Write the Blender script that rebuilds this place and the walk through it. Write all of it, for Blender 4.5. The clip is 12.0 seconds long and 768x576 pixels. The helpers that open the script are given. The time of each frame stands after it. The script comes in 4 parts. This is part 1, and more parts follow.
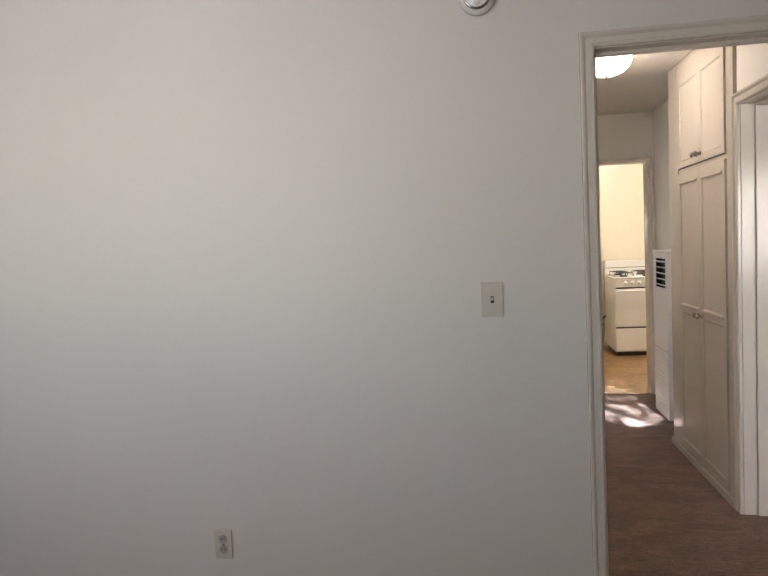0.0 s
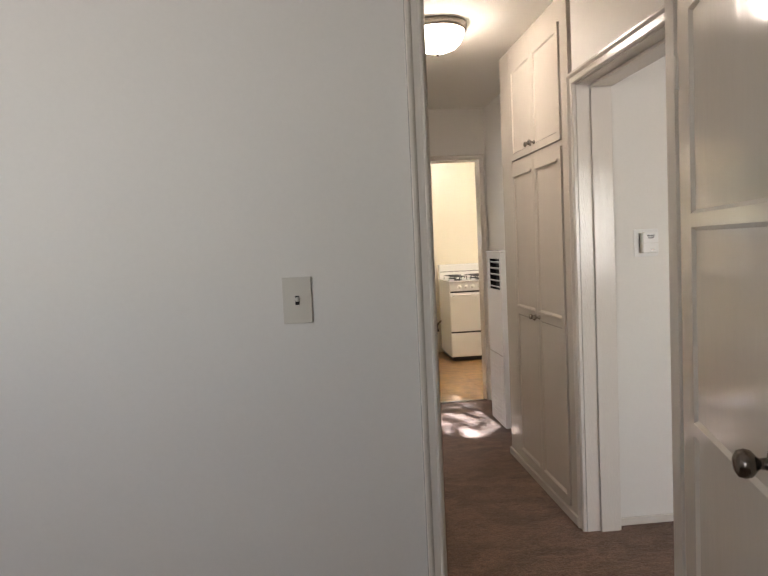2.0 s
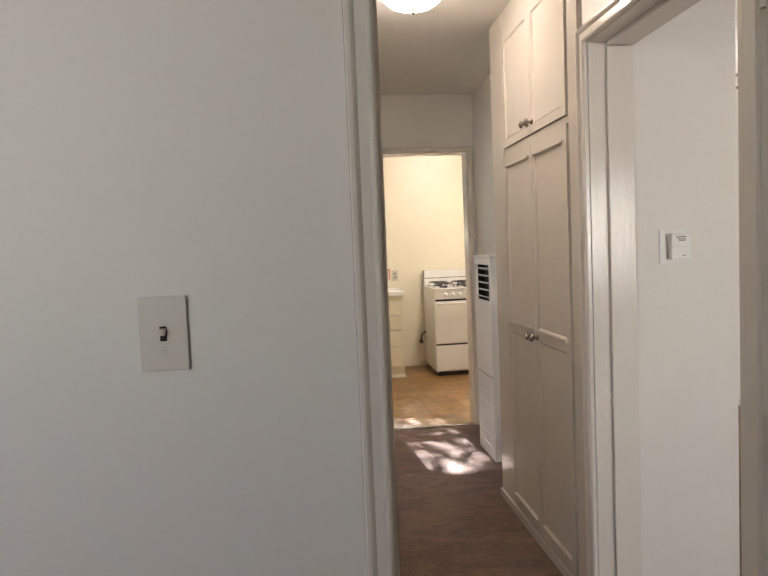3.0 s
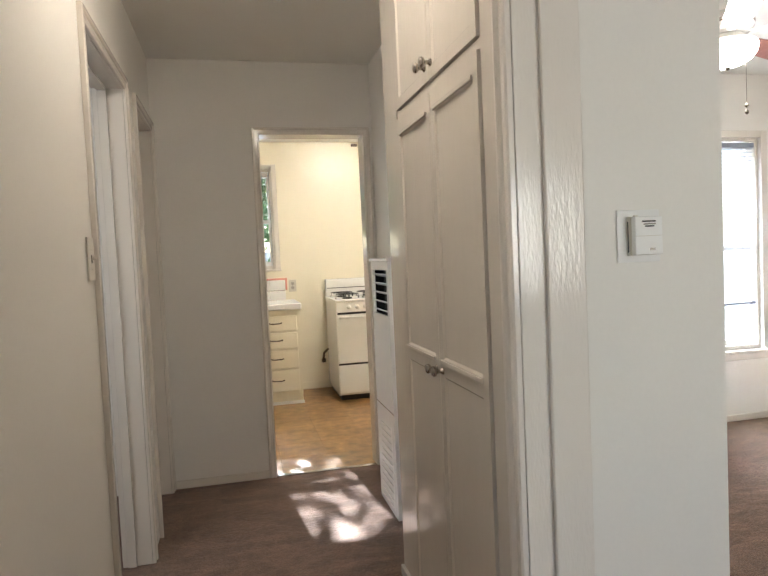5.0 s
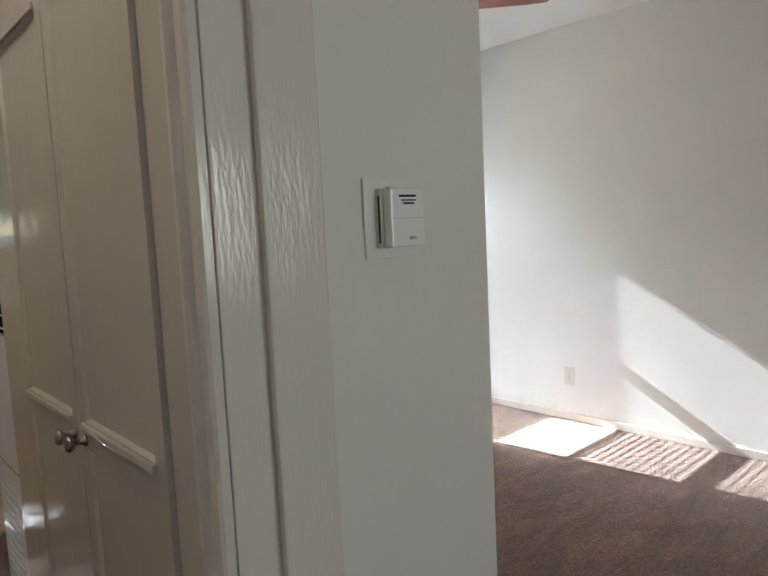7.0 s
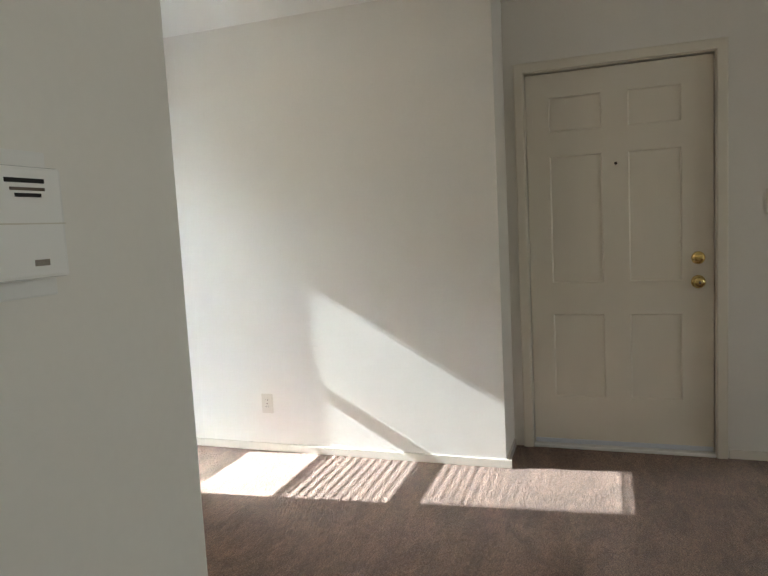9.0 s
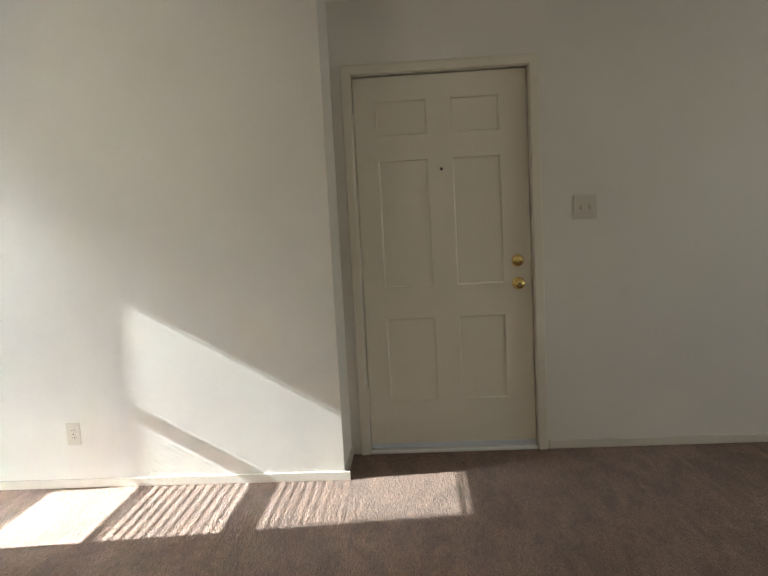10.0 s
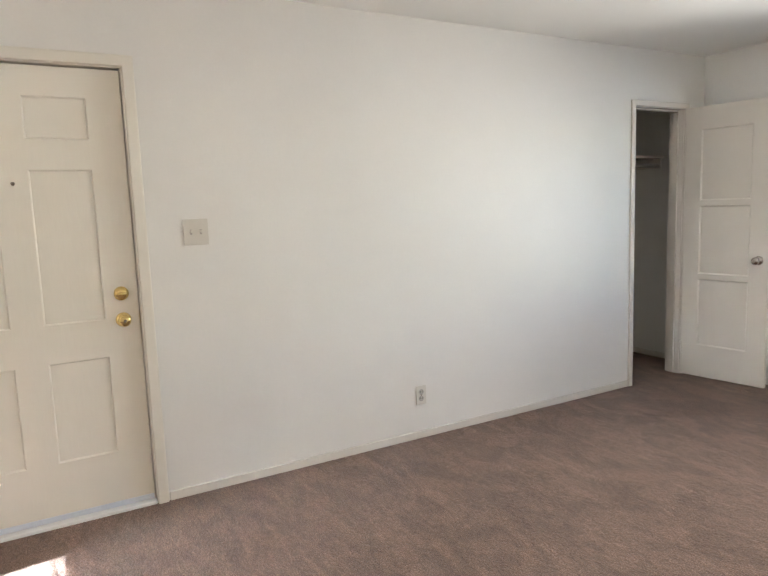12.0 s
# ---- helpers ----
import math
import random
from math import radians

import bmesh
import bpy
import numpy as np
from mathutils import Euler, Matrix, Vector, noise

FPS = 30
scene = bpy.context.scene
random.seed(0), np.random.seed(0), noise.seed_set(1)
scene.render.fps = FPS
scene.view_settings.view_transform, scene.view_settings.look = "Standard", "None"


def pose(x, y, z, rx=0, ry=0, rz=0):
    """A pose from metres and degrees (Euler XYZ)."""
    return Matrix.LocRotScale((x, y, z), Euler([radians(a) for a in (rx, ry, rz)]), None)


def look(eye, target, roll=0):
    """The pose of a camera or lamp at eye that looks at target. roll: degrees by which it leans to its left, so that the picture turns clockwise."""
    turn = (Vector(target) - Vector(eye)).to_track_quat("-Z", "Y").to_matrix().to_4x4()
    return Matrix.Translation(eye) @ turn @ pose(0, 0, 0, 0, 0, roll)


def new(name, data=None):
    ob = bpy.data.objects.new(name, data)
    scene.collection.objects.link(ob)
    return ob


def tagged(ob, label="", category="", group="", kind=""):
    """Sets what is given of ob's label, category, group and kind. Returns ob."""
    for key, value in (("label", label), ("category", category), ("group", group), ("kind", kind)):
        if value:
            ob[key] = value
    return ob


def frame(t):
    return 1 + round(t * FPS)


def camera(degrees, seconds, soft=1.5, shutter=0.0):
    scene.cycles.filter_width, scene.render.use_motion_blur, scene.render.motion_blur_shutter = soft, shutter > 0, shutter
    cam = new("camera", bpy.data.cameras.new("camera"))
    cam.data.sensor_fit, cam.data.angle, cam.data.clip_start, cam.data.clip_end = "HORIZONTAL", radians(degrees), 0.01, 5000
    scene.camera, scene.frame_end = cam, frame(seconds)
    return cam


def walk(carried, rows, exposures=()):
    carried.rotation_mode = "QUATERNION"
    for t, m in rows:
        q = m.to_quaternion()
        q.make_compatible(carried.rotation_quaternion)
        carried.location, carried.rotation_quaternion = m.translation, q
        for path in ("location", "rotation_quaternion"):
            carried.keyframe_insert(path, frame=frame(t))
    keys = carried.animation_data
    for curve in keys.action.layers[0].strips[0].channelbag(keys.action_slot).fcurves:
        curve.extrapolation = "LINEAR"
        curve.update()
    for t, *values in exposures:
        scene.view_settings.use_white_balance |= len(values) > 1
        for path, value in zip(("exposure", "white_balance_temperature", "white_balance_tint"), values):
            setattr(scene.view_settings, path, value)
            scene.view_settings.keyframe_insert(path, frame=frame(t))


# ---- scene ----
cam = camera(62.6, 12.0)
PATH = [
    (0, (0.718, 0.429, 1.409), (0.403, 2.399, 1.272), -2.8),
    (0.5, (0.699, 0.45, 1.401), (0.612, 2.443, 1.261), -2.8),
    (1, (0.697, 0.525, 1.374), (0.759, 2.52, 1.236), -2.8),
    (1.5, (0.755, 0.724, 1.345), (0.894, 2.715, 1.209), -2.7),
    (2, (0.821, 0.992, 1.329), (1.001, 2.98, 1.198), -2.7),
    (2.5, (0.899, 1.324, 1.317), (1.1, 3.31, 1.193), -2.6),
    (2.7, (0.932, 1.438, 1.323), (1.138, 3.423, 1.199), -2.5),
    (4.3, (1.251, 2.225, 1.289), (1.536, 4.203, 1.208), -2.2),
    (4.5, (1.26, 2.288, 1.292), (1.585, 4.259, 1.202), -2.5),
    (5, (1.331, 2.403, 1.268), (1.787, 4.348, 1.17), -2.6),
    (5.5, (1.392, 2.578, 1.269), (2.067, 4.457, 1.146), -2.8),
    (6, (1.462, 2.722, 1.271), (2.373, 4.497, 1.122), -2.9),
    (6.5, (1.525, 2.855, 1.275), (2.668, 4.487, 1.098), -2.9),
    (7, (1.577, 2.99, 1.278), (2.917, 4.463, 1.084), -2.8),
    (7.2, (1.592, 3.024, 1.276), (3.013, 4.418, 1.075), -3.1),
    (8.8, (1.861, 3.252, 1.268), (3.707, 3.996, 1.076), -3.1),
    (9, (1.884, 3.26, 1.273), (3.765, 3.912, 1.079), -3.0),
    (9.5, (1.947, 3.28, 1.267), (3.897, 3.681, 1.073), -3.1),
    (10, (2.022, 3.322, 1.262), (4.009, 3.436, 1.061), -3.0),
    (10.5, (2.106, 3.282, 1.296), (4.089, 3.145, 1.079), -3.2),
    (11, (2.168, 3.265, 1.369), (4.105, 2.836, 1.115), -2.7),
    (11.5, (2.236, 3.208, 1.393), (4.086, 2.498, 1.127), -2.4),
    (12, (2.312, 3.154, 1.386), (4.041, 2.183, 1.13), -2.1),
]
walk(cam, [(t, look(eye, target, roll)) for t, eye, target, roll in PATH],
     [(0.0, 4.13, 6550, 17), (2.5, 4.1, 6550, 17), (4.5, 4.2, 6400, 14.5), (5.2, 4.05, 6200, 11), (6.0, 3.55, 6150, 10.5), (7.0, 3.15, 6150, 10.5), (9.0, 3.12, 6450, 7.5), (10.0, 3.1, 6700, 7), (10.5, 3.18, 6900, 7.5), (11.0, 3.8, 6850, 8), (11.5, 4.5, 6450, 9.5), (12.0, 4.78, 6150, 12.5)])

# ---- world, sun and exposure ----
SLOPE = 0.585                      # fall of the sunlight per metre towards -y
SUN_WAY = Vector((0.10, -1.0, -SLOPE)).normalized()
world = bpy.data.worlds.new("world")
scene.world = world
world.use_nodes = True
wn = world.node_tree
sky = wn.nodes.new("ShaderNodeTexSky")
sky.sky_type = "NISHITA"
sky.sun_disc = False
sky.dust_density, sky.ozone_density = 0.2, 2.0
sky.sun_elevation = math.asin(-SUN_WAY.z)
sky.sun_rotation = math.atan2(-SUN_WAY.x, -SUN_WAY.y)
wn.links.new(sky.outputs[0], wn.nodes["Background"].inputs[0])
wn.nodes["Background"].inputs[1].default_value = 0.036


def lamp(name, kind, place, way, energy, colour, **more):
    data = bpy.data.lights.new(name, kind)
    data.energy, data.color = energy, colour
    for key, value in more.items():
        if key == "angle":
            data.angle = value
        if key == "size":
            data.shape, data.size, data.size_y = "RECTANGLE", value[0], value[1]
        if key == "radius":
            data.shadow_soft_size = value
        if key == "spread":
            data.spread = value
    ob = new(name, data)
    ob.matrix_world = look(place, Vector(place) + Vector(way))
    return ob


lamp("sun", "SUN", (0, 20, 15), SUN_WAY, 5.0, (0.85, 0.93, 1.0), angle=radians(0.48))
# area lamps standing in for daylight, in added openings out of view
lamp("sky_bedroom", "AREA", (-0.95, -0.60, 1.72), (0.22, 1, 0.16), 0.80, (1.0, 0.985, 0.95), size=(1.2, 0.8), spread=radians(105))
lamp("sky_living_south", "AREA", (3.70, -1.50, 1.45), (-0.26, 1, 0), 1.95, (1.0, 0.96, 0.87), size=(1.6, 1.1), spread=radians(130))
lamp("sky_bathroom", "AREA", (-0.84, 3.95, 1.60), (1, 0.22, -0.10), 0.6, (0.97, 0.98, 1.0), size=(0.8, 0.8))

# ---- materials ----
def material(name, colour, rough=0.5, metal=0.0, grain=0.0, grain_scale=60.0, stain=0.0, stain_scale=1.5,
             bump=0.0, bump_scale=200.0, stretch=(1, 1, 1), vary=0.0, coat=0.0, bump2=0.0, bump2_scale=8.0, mid=0.0, mid_scale=10.0, mid_stretch=(1, 1, 1)):
    """Colour varied by grain and by stains, with a fine bump and a broad one."""
    m = bpy.data.materials.new(name)
    m.use_nodes = True
    n, l = m.node_tree.nodes, m.node_tree.links
    p = n["Principled BSDF"]
    p.inputs["Roughness"].default_value = rough
    p.inputs["Metallic"].default_value = metal
    p.inputs["Coat Weight"].default_value = coat
    mp = n.new("ShaderNodeMapping")
    mp.inputs["Scale"].default_value = stretch
    geo = n.new("ShaderNodeNewGeometry")
    l.new(geo.outputs["Position"], mp.inputs[0])

    mp2 = n.new("ShaderNodeMapping")
    mp2.inputs["Scale"].default_value = mid_stretch
    mp2.inputs["Rotation"].default_value = (0, 0, 0.5)
    l.new(geo.outputs["Position"], mp2.inputs[0])

    def noise_at(scale, detail=4.0, via=None):
        t = n.new("ShaderNodeTexNoise")
        t.inputs["Distortion"].default_value = 0.7 if via is mp2 else 0.0
        t.inputs["Scale"].default_value, t.inputs["Detail"].default_value = scale, detail
        l.new((via or mp).outputs[0], t.inputs["Vector"])
        return t.outputs[0]

    value = None
    for amount, scale, via in ((grain, grain_scale, mp), (stain, stain_scale, mp), (mid, mid_scale, mp2)):
        if amount:
            r = n.new("ShaderNodeMapRange")
            r.inputs[1].default_value, r.inputs[2].default_value = 0.25, 0.75
            r.inputs[3].default_value, r.inputs[4].default_value = 1 - amount, 1 + amount
            l.new(noise_at(scale, 4.0, via), r.inputs[0])
            if value is None:
                value = r.outputs[0]
            else:
                mul = n.new("ShaderNodeMath")
                mul.operation = "MULTIPLY"
                l.new(value, mul.inputs[0]), l.new(r.outputs[0], mul.inputs[1])
                value = mul.outputs[0]
    if vary:
        info, r = n.new("ShaderNodeObjectInfo"), n.new("ShaderNodeMapRange")
        r.inputs[3].default_value, r.inputs[4].default_value = 1 - vary, 1 + vary
        l.new(info.outputs["Random"], r.inputs[0])
        if value is None:
            value = r.outputs[0]
        else:
            mul = n.new("ShaderNodeMath")
            mul.operation = "MULTIPLY"
            l.new(value, mul.inputs[0]), l.new(r.outputs[0], mul.inputs[1])
            value = mul.outputs[0]
    if value is None:
        p.inputs["Base Color"].default_value = (*colour, 1)
    else:
        mix = n.new("ShaderNodeVectorMath")
        mix.operation = "SCALE"
        mix.inputs[0].default_value = colour
        l.new(value, mix.inputs["Scale"])
        l.new(mix.outputs[0], p.inputs["Base Color"])
    last = None
    for amount, scale in ((bump, bump_scale), (bump2, bump2_scale)):
        if amount:
            b = n.new("ShaderNodeBump")
            b.inputs["Strength"].default_value, b.inputs["Distance"].default_value = 1.0, amount
            l.new(noise_at(scale, 2.0), b.inputs["Height"])
            if last is not None:
                l.new(last, b.inputs["Normal"])
            last = b.outputs[0]
    if last is not None:
        l.new(last, p.inputs["Normal"])
    return m


def carpet_material(name, colour):
    """Cut pile: tufts, furrows between rows, patches where the nap lies the other way, and broad wear."""
    m = bpy.data.materials.new(name)
    m.use_nodes = True
    n, l = m.node_tree.nodes, m.node_tree.links
    p = n["Principled BSDF"]
    p.inputs["Roughness"].default_value = 1.0
    p.inputs["Specular IOR Level"].default_value = 0.1
    p.inputs["Sheen Weight"].default_value = 0.12
    p.inputs["Sheen Roughness"].default_value = 0.6
    geo = n.new("ShaderNodeNewGeometry")

    def field(scale, detail, stretch=(1, 1, 1), turn=0.0, warp=0.0):
        mp, t = n.new("ShaderNodeMapping"), n.new("ShaderNodeTexNoise")
        mp.inputs["Scale"].default_value, mp.inputs["Rotation"].default_value = stretch, (0, 0, turn)
        t.inputs["Scale"].default_value, t.inputs["Detail"].default_value, t.inputs["Distortion"].default_value = scale, detail, warp
        l.new(geo.outputs["Position"], mp.inputs[0])
        l.new(mp.outputs[0], t.inputs["Vector"])
        return t.outputs[0]

    def ranged(value, lo, hi, low, high):
        r = n.new("ShaderNodeMapRange")
        for k, x in enumerate((lo, hi, low, high)):
            r.inputs[k + 1].default_value = x
        l.new(value, r.inputs[0])
        return r.outputs[0]

    def times(a, b, way="MULTIPLY"):
        q = n.new("ShaderNodeMath")
        q.operation = way
        l.new(a, q.inputs[0]), l.new(b, q.inputs[1])
        return q.outputs[0]

    tuft = field(190, 2.0)
    furrow = field(38, 3.0, (0.75, 1.45, 1), 0.15, 1.4)
    nap = field(4.2, 5.0, (0.8, 1.5, 1), 0.6, 1.1)
    wear = field(0.9, 3.0)
    # pile shade put into the colour: dark between tufts, lighter on turned nap
    shade = times(ranged(tuft, 0.3, 0.7, 0.48, 1.52), ranged(furrow, 0.34, 0.62, 0.78, 1.12))
    shade = times(shade, ranged(nap, 0.42, 0.58, 0.86, 1.09))
    brushed = field(7.0, 3.0, (0.45, 2.0, 1), 0.5, 0.9)
    shade = times(shade, ranged(brushed, 0.57, 0.66, 1.0, 1.15))
    shade = times(shade, ranged(wear, 0.3, 0.7, 0.9, 1.1))
    mix = n.new("ShaderNodeVectorMath")
    mix.operation = "SCALE"
    mix.inputs[0].default_value = colour
    l.new(shade, mix.inputs["Scale"])
    l.new(mix.outputs[0], p.inputs["Base Color"])
    last = None
    for height, depth in ((tuft, 0.006), (furrow, 0.009)):
        b = n.new("ShaderNodeBump")
        b.inputs["Distance"].default_value = depth
        l.new(height, b.inputs["Height"])
        if last is not None:
            l.new(last, b.inputs["Normal"])
        last = b.outputs[0]
    l.new(last, p.inputs["Normal"])
    return m


def glowing(name, colour, strength):
    m = bpy.data.materials.new(name)
    m.use_nodes = True
    p = m.node_tree.nodes["Principled BSDF"]
    p.inputs["Base Color"].default_value = (0.9, 0.9, 0.88, 1)
    p.inputs["Roughness"].default_value = 0.35
    p.inputs["Emission Color"].default_value = (*colour, 1)
    p.inputs["Emission Strength"].default_value = strength
    return m


WALL = material("wall_paint", (0.738, 0.708, 0.650), 0.55, stain=0.025, stain_scale=1.2, grain=0.012, grain_scale=90, bump=0.00007, bump_scale=170, bump2=0.0008, bump2_scale=4)
CEIL = material("ceiling_paint", (0.84, 0.82, 0.765), 0.7, stain=0.02, bump=0.0007, bump_scale=140)
KWALL = material("kitchen_paint", (0.82, 0.762, 0.61), 0.32, stain=0.02, bump=0.0005, bump_scale=120, bump2=0.002, bump2_scale=6)
TRIM = material("trim_gloss_paint", (0.70, 0.65, 0.575), 0.12, stain=0.03, stain_scale=3, bump=0.00025, bump_scale=55, stretch=(1, 1, 0.35), bump2=0.0012, bump2_scale=10)
# same paint as TRIM; the cupboard's shade is put into a darker colour
TRIM_SHADED = material("trim_gloss_paint_shaded", (0.63, 0.58, 0.505), 0.12, stain=0.03, stain_scale=3, bump=0.00025, bump_scale=55, stretch=(1, 1, 0.35), bump2=0.0012, bump2_scale=10)
GLOSS = material("dripped_gloss_paint", (0.73, 0.68, 0.61), 0.12, stain=0.03, stain_scale=3, bump=0.0009, bump_scale=190, stretch=(1, 1, 0.24), bump2=0.0012, bump2_scale=26)
DOORP = material("door_paint", (0.73, 0.68, 0.58), 0.32, stain=0.03, stain_scale=2.5, bump=0.0004, bump_scale=60, stretch=(1, 1, 0.2))
WHITE = material("white_enamel", (0.84, 0.83, 0.80), 0.18, stain=0.015, bump=0.0002, bump_scale=40)
PLASTIC = material("ivory_plastic", (0.62, 0.58, 0.50), 0.35, grain=0.01)
CARPET = carpet_material("carpet_pile", (0.208, 0.134, 0.096))
VINYL = material("kitchen_vinyl", (0.265, 0.145, 0.052), 0.32, grain=0.45, grain_scale=14, stain=0.3, stain_scale=6, vary=0.10, bump=0.0004, bump_scale=60)
GROUT = material("vinyl_joint", (0.31, 0.18, 0.08), 0.5, grain=0.1)
SOCKET = material("worn_ivory_plastic", (0.40, 0.37, 0.32), 0.4, grain=0.03)
SWEEP = material("pale_vinyl_strip", (0.62, 0.65, 0.70), 0.35, grain=0.02)
BACKPLATE = material("pale_plastic", (0.74, 0.73, 0.70), 0.35, grain=0.01)
STEEL = material("brushed_nickel", (0.38, 0.345, 0.31), 0.25, 1.0, grain=0.1)
BRONZE = material("aged_bronze", (0.20, 0.17, 0.145), 0.22, 1.0, grain=0.15)
BRASS = material("polished_brass", (0.70, 0.53, 0.21), 0.09, 1.0, grain=0.05)
BLACK = material("black_iron", (0.02, 0.02, 0.02), 0.45, grain=0.2)
DARK = material("dark_cavity", (0.012, 0.011, 0.010), 0.8, grain=0.1)
# white slats, colour darkened and blued to hold down their sunlit glow
SLAT_DIM = material("blind_slat_dimmed", (0.29, 0.31, 0.35), 0.4, grain=0.01)
BLADE = material("reddish_wood", (0.30, 0.11, 0.08), 0.4, grain=0.2, grain_scale=30, stretch=(1, 1, 1))
PINK = material("pink_tile", (0.75, 0.33, 0.27), 0.2, grain=0.04)
LEAF = material("leaf", (0.08, 0.17, 0.04), 0.5, vary=0.3, grain=0.3, grain_scale=9)
BARK = material("bark", (0.13, 0.10, 0.075), 0.9, grain=0.3, grain_scale=30, bump=0.01, bump_scale=40)
GROUND = material("garden_ground", (0.21, 0.215, 0.215), 0.95, grain=0.3, grain_scale=20, stain=0.25, stain_scale=0.6, bump=0.01, bump_scale=30)
STUCCO = material("outer_stucco", (0.62, 0.58, 0.50), 0.9, grain=0.05, bump=0.003, bump_scale=90)
BULB = glowing("lit_glass", (1.0, 0.92, 0.81), 3.1)
AMBER = glowing("lit_hall_glass", (1.0, 0.89, 0.75), 2.35)
WARM = glowing("lit_warm_glass", (1.0, 0.92, 0.79), 7.6)
GLASS = bpy.data.materials.new("window_glass")
GLASS.use_nodes = True
g = GLASS.node_tree.nodes["Principled BSDF"]
g.inputs["Transmission Weight"].default_value, g.inputs["Roughness"].default_value, g.inputs["IOR"].default_value = 1.0, 0.0, 1.45


# ---- mesh helpers ----
def box(bm, x0, x1, y0, y1, z0, z1, bevel=0.0):
    r = bmesh.ops.create_cube(bm, size=1.0)
    for v in r["verts"]:
        v.co = Vector((x0 + (v.co.x + 0.5) * (x1 - x0), y0 + (v.co.y + 0.5) * (y1 - y0), z0 + (v.co.z + 0.5) * (z1 - z0)))
    if bevel:
        edges = {e for v in r["verts"] for e in v.link_edges}
        bmesh.ops.bevel(bm, geom=list(edges), offset=bevel, segments=2, affect="EDGES", profile=0.6)
    return bm


def boxed(*args, bevel=0.0):
    return box(bmesh.new(), *args, bevel=bevel)


def lathe(profile, steps=24, axis="z", at=(0, 0, 0)):
    """A turned shape from (radius, height) pairs, about an axis through at."""
    bm = bmesh.new()
    rings = []
    for r, h in profile:
        ring = []
        for i in range(steps):
            a = 2 * math.pi * i / steps
            c, s = r * math.cos(a), r * math.sin(a)
            co = {"z": (c, s, h), "x": (h, c, s), "y": (s, h, c)}[axis]
            ring.append(bm.verts.new(Vector(co) + Vector(at)))
        rings.append(ring)
    for a, b in zip(rings, rings[1:]):
        for i in range(steps):
            bm.faces.new((a[i], a[(i + 1) % steps], b[(i + 1) % steps], b[i]))
    bm.faces.new(list(reversed(rings[0])))
    bm.faces.new(rings[-1])
    bmesh.ops.recalc_face_normals(bm, faces=bm.faces)
    return bm


def tube(points, radius, steps=8):
    """A round bar along points."""
    bm = bmesh.new()
    rings = []
    pts = [Vector(p) for p in points]
    for i, p in enumerate(pts):
        d = (pts[min(i + 1, len(pts) - 1)] - pts[max(i - 1, 0)]).normalized()
        side = d.orthogonal().normalized() if abs(d.z) > 0.9 else d.cross(Vector((0, 0, 1))).normalized()
        up = d.cross(side)
        rings.append([bm.verts.new(p + radius * (side * math.cos(2 * math.pi * k / steps) + up * math.sin(2 * math.pi * k / steps))) for k in range(steps)])
    for a, b in zip(rings, rings[1:]):
        for k in range(steps):
            bm.faces.new((a[k], a[(k + 1) % steps], b[(k + 1) % steps], b[k]))
    bm.faces.new(list(reversed(rings[0])))
    bm.faces.new(rings[-1])
    bmesh.ops.recalc_face_normals(bm, faces=bm.faces)
    return bm


def part(name, bm, mat, parent=None, label="", smooth=False, m=None):
    """Links a bmesh as one mesh object, under a thing or a part."""
    data = bpy.data.meshes.new(name)
    if m is not None:
        bm.transform(m)
    bm.to_mesh(data)
    bm.free()
    data.materials.append(mat)
    if smooth:
        data.polygons.foreach_set("use_smooth", [True] * len(data.polygons))
        data.update()
    ob = new(name, data)
    if parent is not None:
        ob.parent = parent
    if label:
        ob["label"] = label
    return ob


def thing(name, place, label, category, group="", rz=0.0):
    ob = new(name)
    ob.empty_display_size = 0.1
    ob.matrix_world = pose(*place, 0, 0, rz)
    return tagged(ob, label, category, group)


def structure(name, bm, mat, label, category, smooth=False):
    return tagged(part(name, bm, mat, smooth=smooth), label, category, kind="structure")


def slab_with_holes(bm, axis, c0, c1, u0, u1, z0, z1, holes=()):
    """A wall across axis ('x' or 'y') from c0 to c1, along the other from u0 to u1, with (u0, u1, z0, z1) openings."""
    us = sorted({u0, u1, *[h[0] for h in holes], *[h[1] for h in holes]})
    zs = sorted({z0, z1, *[h[2] for h in holes], *[h[3] for h in holes]})
    us, zs = [u for u in us if u0 <= u <= u1], [z for z in zs if z0 <= z <= z1]
    solid = {}
    for i in range(len(us) - 1):
        for k in range(len(zs) - 1):
            u, z = (us[i] + us[i + 1]) / 2, (zs[k] + zs[k + 1]) / 2
            solid[i, k] = not any(h[0] < u < h[1] and h[2] < z < h[3] for h in holes)
    verts = {}

    def v(i, k, c):
        if (i, k, c) not in verts:
            co = (c, us[i], zs[k]) if axis == "x" else (us[i], c, zs[k])
            verts[i, k, c] = bm.verts.new(co)
        return verts[i, k, c]

    for (i, k), on in solid.items():
        if not on:
            continue
        for c in (c0, c1):
            bm.faces.new((v(i, k, c), v(i + 1, k, c), v(i + 1, k + 1, c), v(i, k + 1, c)))
        for di, dk, a, b in ((-1, 0, (i, k), (i, k + 1)), (1, 0, (i + 1, k), (i + 1, k + 1)), (0, -1, (i, k), (i + 1, k)), (0, 1, (i, k + 1), (i + 1, k + 1))):
            if not solid.get((i + di, k + dk)):
                bm.faces.new((v(*a, c0), v(*b, c0), v(*b, c1), v(*a, c1)))
    bmesh.ops.recalc_face_normals(bm, faces=bm.faces)
    return bm


